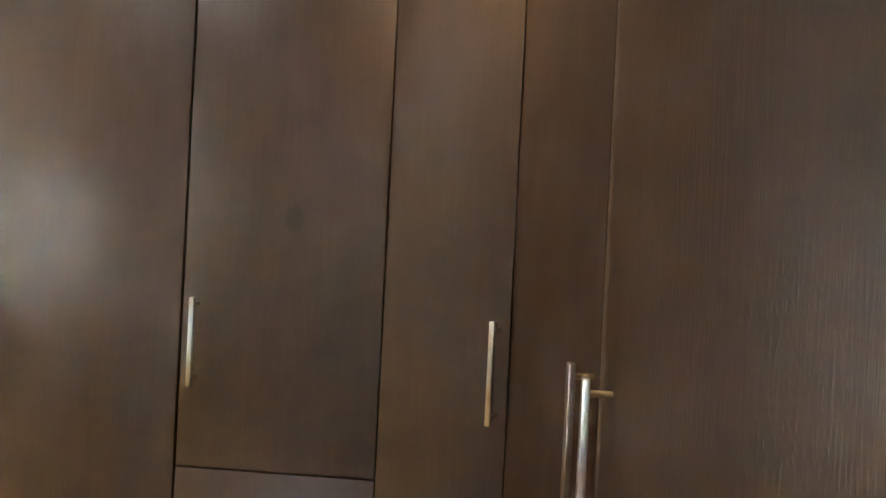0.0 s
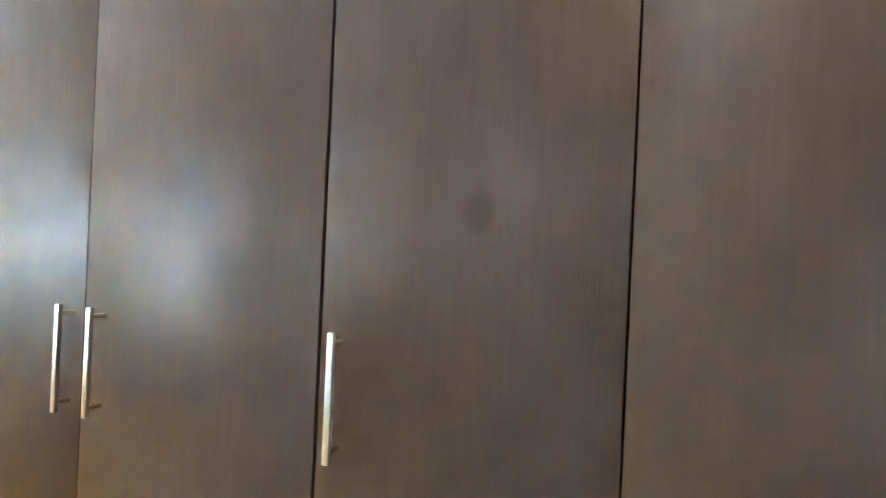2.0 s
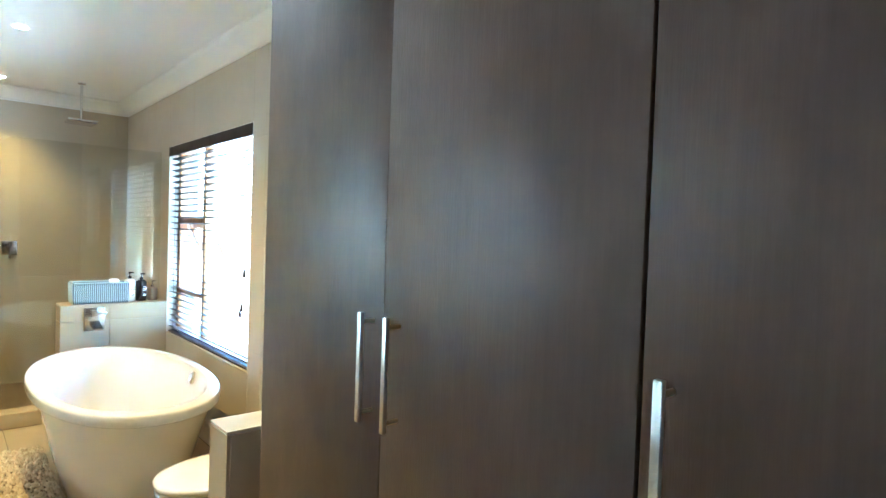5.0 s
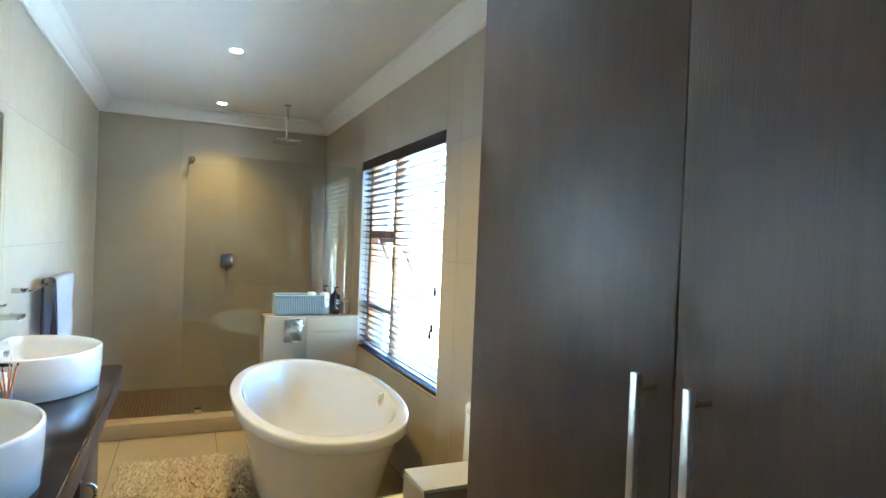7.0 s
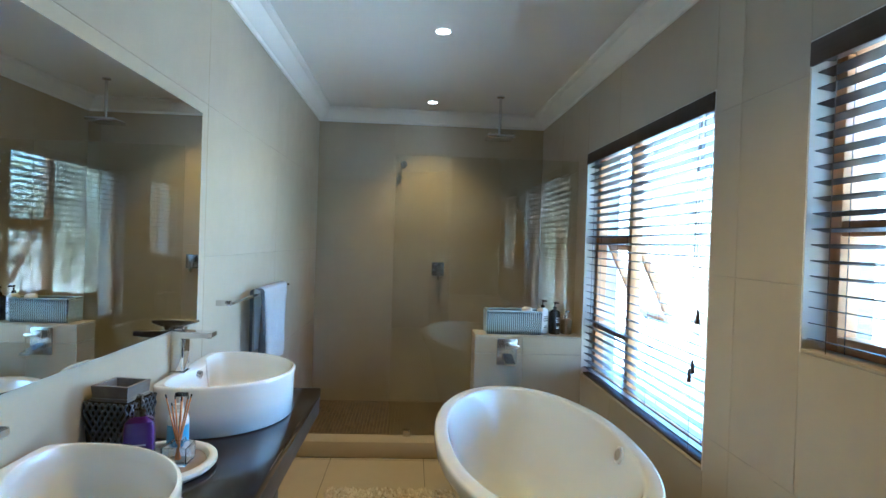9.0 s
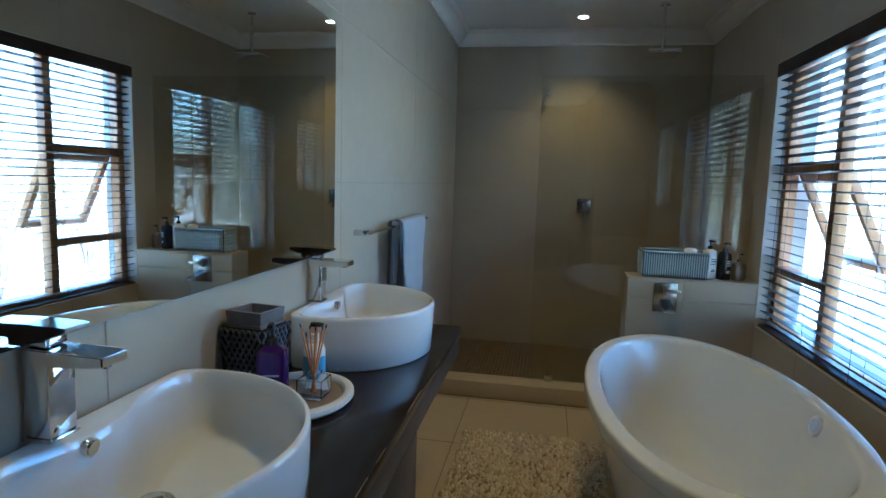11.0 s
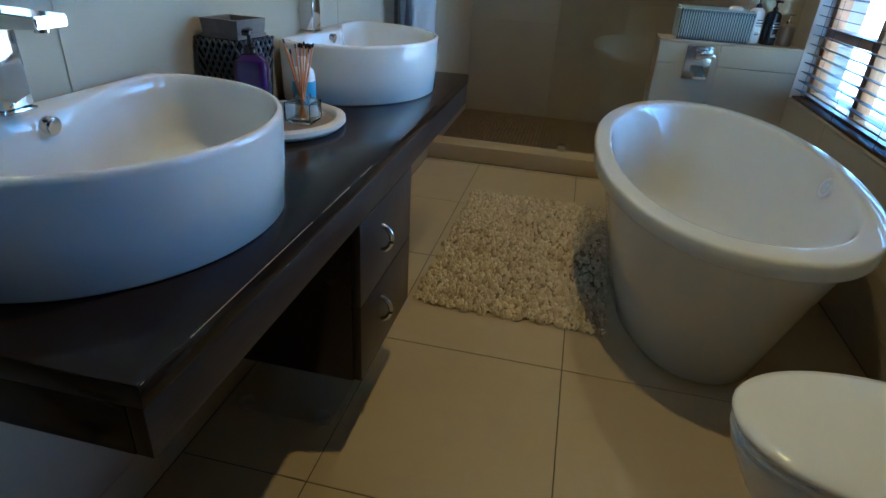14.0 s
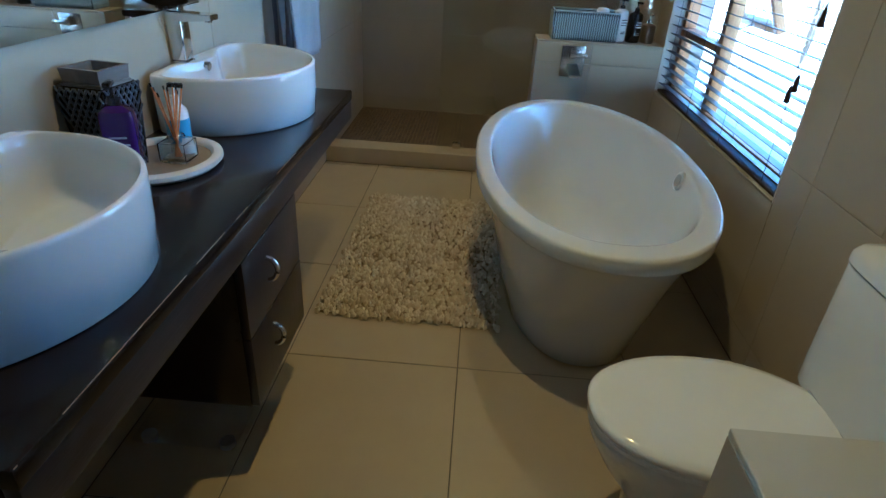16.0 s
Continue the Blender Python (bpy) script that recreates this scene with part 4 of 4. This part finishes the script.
def unit_south(x0, x1, label, knobs):
    ob = thing("wardrobe", (x0, SIDE_Y, 0), label, "wardrobe", "built-in wardrobe units")
    d, w = SIDE_Y - SOUTH, x1 - x0
    part("body", boxed(0.0006, w - 0.0006, -d + 0.001, -0.021, 0, TOP - 0.001), WOOD_EDGE, ob)
    part("plinth", boxed(0.001, w - 0.001, -0.0206, -0.012, 0, 0.09), WOOD_EDGE, ob)
    door = part("door", boxed(GAP / 2, w - GAP / 2, -0.020, 0, 0.094, TOP - 0.004, bevel=0.0012), WOOD, ob, "tall flat dark wood door")
    for u in knobs:
        handle(door, (u, 0, 0), (0, 1, 0))
    return ob


S0 = SEAM_X - 0.024
unit_south(S0 - 0.56, S0, "tall dark wood wardrobe unit by the entrance", (0.496,))

# ---- downlights ----
first = thing("downlight", (LAMPS[0][0], LAMPS[0][1], TOP), "small round recessed ceiling downlight, lit", "downlight", "ceiling downlights")
part("ring", lathed([(0.042, -0.0005), (0.046, -0.004), (0.040, -0.007), (0.032, -0.004)], seg=32, cap0=False, cap1=False), PAINT, first, "white trim ring")
part("lens", lathed([(0.033, -0.0035), (0.033, -0.0005)], seg=28), LAMP_DISC, first, "glowing lamp face")
for lx, ly in LAMPS[1:] + DRESSING_LAMPS:
    copy_thing(first, pose(lx, ly, TOP))

# ---- bath mat ----
mat_thing = thing("bath_mat", (0.40, 3.92, 0.0005), "cream shaggy cotton bath mat on the tiled floor", "bath mat", turn=-1.0)
MW, ML = 0.345, 0.575
part("base", boxed(-MW, MW, -ML, ML, 0, 0.008, bevel=0.003), PILE_BASE, mat_thing)
verts, faces = [], []
ROW, PITCH = 0.0200, 0.0125
for j in range(int(2 * ML / ROW) + 2):
    for i in range(int(2 * MW / PITCH) + 2):
        x = -MW - 0.008 + i * PITCH + rng.uniform(-0.006, 0.006)
        y = -ML + j * ROW + 0.006 * math.sin(x * 13 + j * 0.9) + rng.uniform(-0.005, 0.005)
        bare = math.sin(x * 7.3 + 1.2 * math.sin(y * 5)) * math.sin(y * 6.1 + 2 * math.sin(x * 8))
        if rng.random() < 0.05 + max(0.0, bare - 0.25) * 0.6:
            continue
        w, ln, h = rng.uniform(0.005, 0.011), rng.uniform(0.014, 0.030), rng.uniform(0.014, 0.032)
        ang = rng.gauss(-1.57, 0.45)
        c, s_ = math.cos(ang), math.sin(ang)
        n0 = len(verts)
        for f, lift, wide in ((-0.25, 0.006, 0.8), (0.15, h, 1.0), (0.65, h * 0.85, 1.05), (1.0, max(0.004, h * 0.25), 0.55)):
            for side, drop in ((-1, 0.35), (0, 0.0), (1, 0.35)):
                u, v = ln * f, side * w * wide
                verts.append((x + u * c - v * s_, y + u * s_ + v * c, max(0.003, lift * (1 - drop) + rng.uniform(-0.0015, 0.0015))))
        for r in range(3):
            for q in range(2):
                k = n0 + 3 * r + q
                faces.append((k, k + 1, k + 4, k + 3))
pile = tagged(stuff_mesh("shag", verts, faces, PILE), "cream cotton tufts", kind="stuff")
pile.parent = mat_thing

# ---- things on the ledge ----
LZ = 0.8385
tub_basket = thing("woven_basket", (1.165, 5.050, LZ), "grey-blue woven rectangular basket on the ledge", "basket")
BW, BD, BH = 0.175, 0.080, 0.150
part("liner", loft(bmesh.new(), [[(sx * BW, sy * BD, 0) for sx, sy in ((-1, -1), (1, -1), (1, 1), (-1, 1))], [(sx * (BW + 0.004), sy * (BD + 0.004), BH) for sx, sy in ((-1, -1), (1, -1), (1, 1), (-1, 1))], [(sx * (BW - 0.004), sy * (BD - 0.004), BH) for sx, sy in ((-1, -1), (1, -1), (1, 1), (-1, 1))], [(sx * (BW - 0.006), sy * (BD - 0.006), 0.008) for sx, sy in ((-1, -1), (1, -1), (1, 1), (-1, 1))]]), BASKET_GAPS, tub_basket, smooth=0)
weave = bmesh.new()
for across, depth, count, swap in ((BW, BD, 27, False), (BD, BW, 12, True)):
    for end in (-1, 1):
        for k in range(count):
            u = -across + (k + 0.5) * 2 * across / count
            pts = []
            for level in range(14):
                z, sway = 0.004 + level * 0.0108, 0.0024 if level % 2 else -0.0024
                out = depth + 0.0035 + 0.004 * z / BH
                pts.append((end * out, u + sway, z) if swap else (u + sway, end * out, z))
            tube(weave, pts, 0.0041, 5)
part("weave", weave, BASKET, tub_basket)
part("rim", tubed([(-BW, -BD, BH), (BW, -BD, BH), (BW, BD, BH), (-BW, BD, BH), (-BW, -BD, BH)], 0.006, 8), BASKET, tub_basket)

pump_bottle((1.366, 5.045, LZ), "white shampoo bottle with a black pump on the ledge", PLASTIC_W, 0.033, 0.033, 0.172, -60, BLACK)
pump_bottle((1.446, 5.035, LZ), "black shampoo bottle with a black pump on the ledge", BLACK, 0.033, 0.031, 0.162, -60, WHITE_LABEL)
pump_bottle((1.530, 5.05, LZ), "grey soap dispenser with a slim chrome pump", STONE, 0.036, 0.030, 0.105, -70, None, CHROME)

tub = thing("cosmetic_tub", (1.262, 5.050, LZ + 0.0085), "white plastic tub with a domed lid standing in the basket", "tub")
part("body", lathed([(0.030, 0), (0.034, 0.004), (0.034, 0.120), (0.033, 0.124)], seg=28), PLASTIC_W, tub)
part("lid", lathed([(0.036, 0.1243), (0.036, 0.150), (0.030, 0.160), (0.016, 0.165)], seg=28), PLASTIC_W, tub)

# glass scale on the floor under the counter
scale = thing("bathroom_scale", (-0.16, 2.78, 0.0005), "clear glass bathroom scale on the floor under the drawers", "scale")
part("glass_plate", boxed(-0.15, 0.15, -0.15, 0.15, 0.018, 0.025, bevel=0.003), SCALE_GLASS, scale)
for sx, sy in ((-1, -1), (1, -1), (1, 1), (-1, 1)):
    part("foot", lathed([(0.022, 0), (0.022, 0.0178)], x=sx * 0.115, y=sy * 0.115, seg=16), STEEL, scale)

# ---- garden outside ----
for bx, by, size, seed in ((5.8, 2.4, 1.5, 1), (6.4, 5.2, 1.8, 2), (6.2, 8.0, 1.6, 3), (7.4, 0.2, 2.0, 4), (7.2, 10.8, 2.0, 6), (6.8, 13.6, 1.9, 7), (4.6, -2.2, 2.3, 8), (4.9, -6.0, 2.6, 9), (5.4, -11.0, 2.8, 11)):
    r3 = random.Random(seed)
    shrub = thing("shrub", (bx, by, -0.55), "tall sunlit olive-green garden shrub with thin dry branches", "shrub", "garden shrubs")
    stems = bmesh.new()
    for k in range(26 if by > 2 else 9):
        a, t = r3.uniform(0, 6.28), r3.uniform(0.2, 0.7)
        tube(stems, [(0.05 * math.cos(a), 0.05 * math.sin(a), 0), (t * size * 0.3 * math.cos(a), t * size * 0.3 * math.sin(a), size * 0.6), (t * size * 0.8 * math.cos(a + 0.3), t * size * 0.8 * math.sin(a + 0.3), size * 1.35)], 0.009 if k > 8 else 0.018, 5)
    part("stems", stems, BARK, shrub)
    verts, faces = [], []
    for k in range(900 if by > 2 else 7500):
        u, v, w = r3.uniform(0, 6.28), r3.uniform(-0.85, 1), r3.uniform(0.35, 1) ** 0.5
        lump = 1 + 0.28 * math.sin(3 * u + seed) + 0.18 * math.sin(5 * v * 3 + u)
        c = Vector((size * 0.75 * w * lump * math.cos(u) * math.sqrt(1 - v * v), size * 0.75 * w * lump * math.sin(u) * math.sqrt(1 - v * v), size * 0.95 + size * 0.85 * w * v * lump))
        if c.z < 0.05:
            continue
        e1 = Vector((r3.uniform(-1, 1), r3.uniform(-1, 1), r3.uniform(-1, 1))).normalized()
        e2 = e1.orthogonal().normalized()
        n0, ln = len(verts), r3.uniform(0.07, 0.14)
        verts += [c, c + e1 * ln * 0.5 + e2 * ln * 0.28, c + e1 * ln, c + e1 * ln * 0.5 - e2 * ln * 0.28]
        faces.append((n0, n0 + 1, n0 + 2, n0 + 3))
    crown = tagged(stuff_mesh("crown", verts, faces, LEAF), kind="stuff")
    crown.parent = shrub
bm = bmesh.new()
box(bm, 8.2, 8.45, -12, 24, -0.6, 1.25)
box(bm, 8.15, 8.50, -12, 24, 1.25, 1.33)
solid("boundary_wall", bm, RENDERED, "pale rendered garden boundary wall", "garden wall", "structure", 0)

# ---- tiles, the pieces of floor and walls ----
tile_cache = {}


def slab_tile(parent, lims, material):
    x0, x1, y0, y1, z0, z1 = lims
    key = tuple(round(v, 4) for v in (x1 - x0, y1 - y0, z1 - z0)) + (material.name,)
    if key not in tile_cache:
        bm = boxed(0, x1 - x0, 0, y1 - y0, 0, z1 - z0, bevel=0.0012, seg=1)
        mesh = bpy.data.meshes.new("tile")
        bm.to_mesh(mesh)
        bm.free()
        mesh.materials.append(material)
        tile_cache[key] = mesh
    ob = new("tile", tile_cache[key])
    ob.parent, ob.location = parent, (x0, y0, z0)


JOINT = 0.0035
XS = [0.0 + 0.6 * k for k in range(-3, 4)]
YS = [3.09 + 0.6285 * k for k in range(-7, 4)]
for x in XS:
    for y in YS:
        r = clip((x, x + 0.6, y, y + 0.6285), (FAR_WEST, EAST - 0.0005, SOUTH, KERB0 - 0.001))
        if not r or (r[1] <= WEST + 0.02 and r[2] > LEFT_START):
            continue
        if r[0] < WEST and r[3] > LEFT_START + THICK:
            r = (WEST, r[1], r[2], r[3])
        slab_tile(floor, (r[0] + JOINT / 2, r[1] - JOINT / 2, r[2] + JOINT / 2, r[3] - JOINT / 2, -0.0028, 0.0), TILE_FLOOR)


def tile_wall(parent, axis, face, away, rect, u_start, holes, joint=0.0019):
    rows = [0.0, 0.125, 0.730, 1.335, 1.940, 2.545]
    for k, (v0, v1) in enumerate(zip(rows, rows[1:])):
        u = u_start - 3.6
        while u < rect[1]:
            r = clip((u, u + 1.2, v0, v1), rect)
            u += 1.2
            if not r:
                continue
            for q in cut(r, holes):
                q = (q[0] + joint / 2, q[1] - joint / 2, q[2] + joint / 2, q[3] - joint / 2)
                if q[1] - q[0] < 0.006 or q[3] - q[2] < 0.006:
                    continue
                near, far = min(face, face + away), max(face, face + away)
                slab_tile(parent, sided(axis, near, far, *q), TILE_WALL)


tile_wall(wall_east, "x", EAST, SKIN - 0.0006, (1.744, NORTH, 0, TOP), 3.178, [WIN1, WIN2])
tile_wall(wall_west, "x", WEST, -(SKIN - 0.0006), (LEFT_START, NORTH, 0, TOP), 2.385, [])
tile_wall(wall_north, "y", NORTH, SKIN - 0.0006, (WEST, EAST, 0, TOP), 0.30, [])
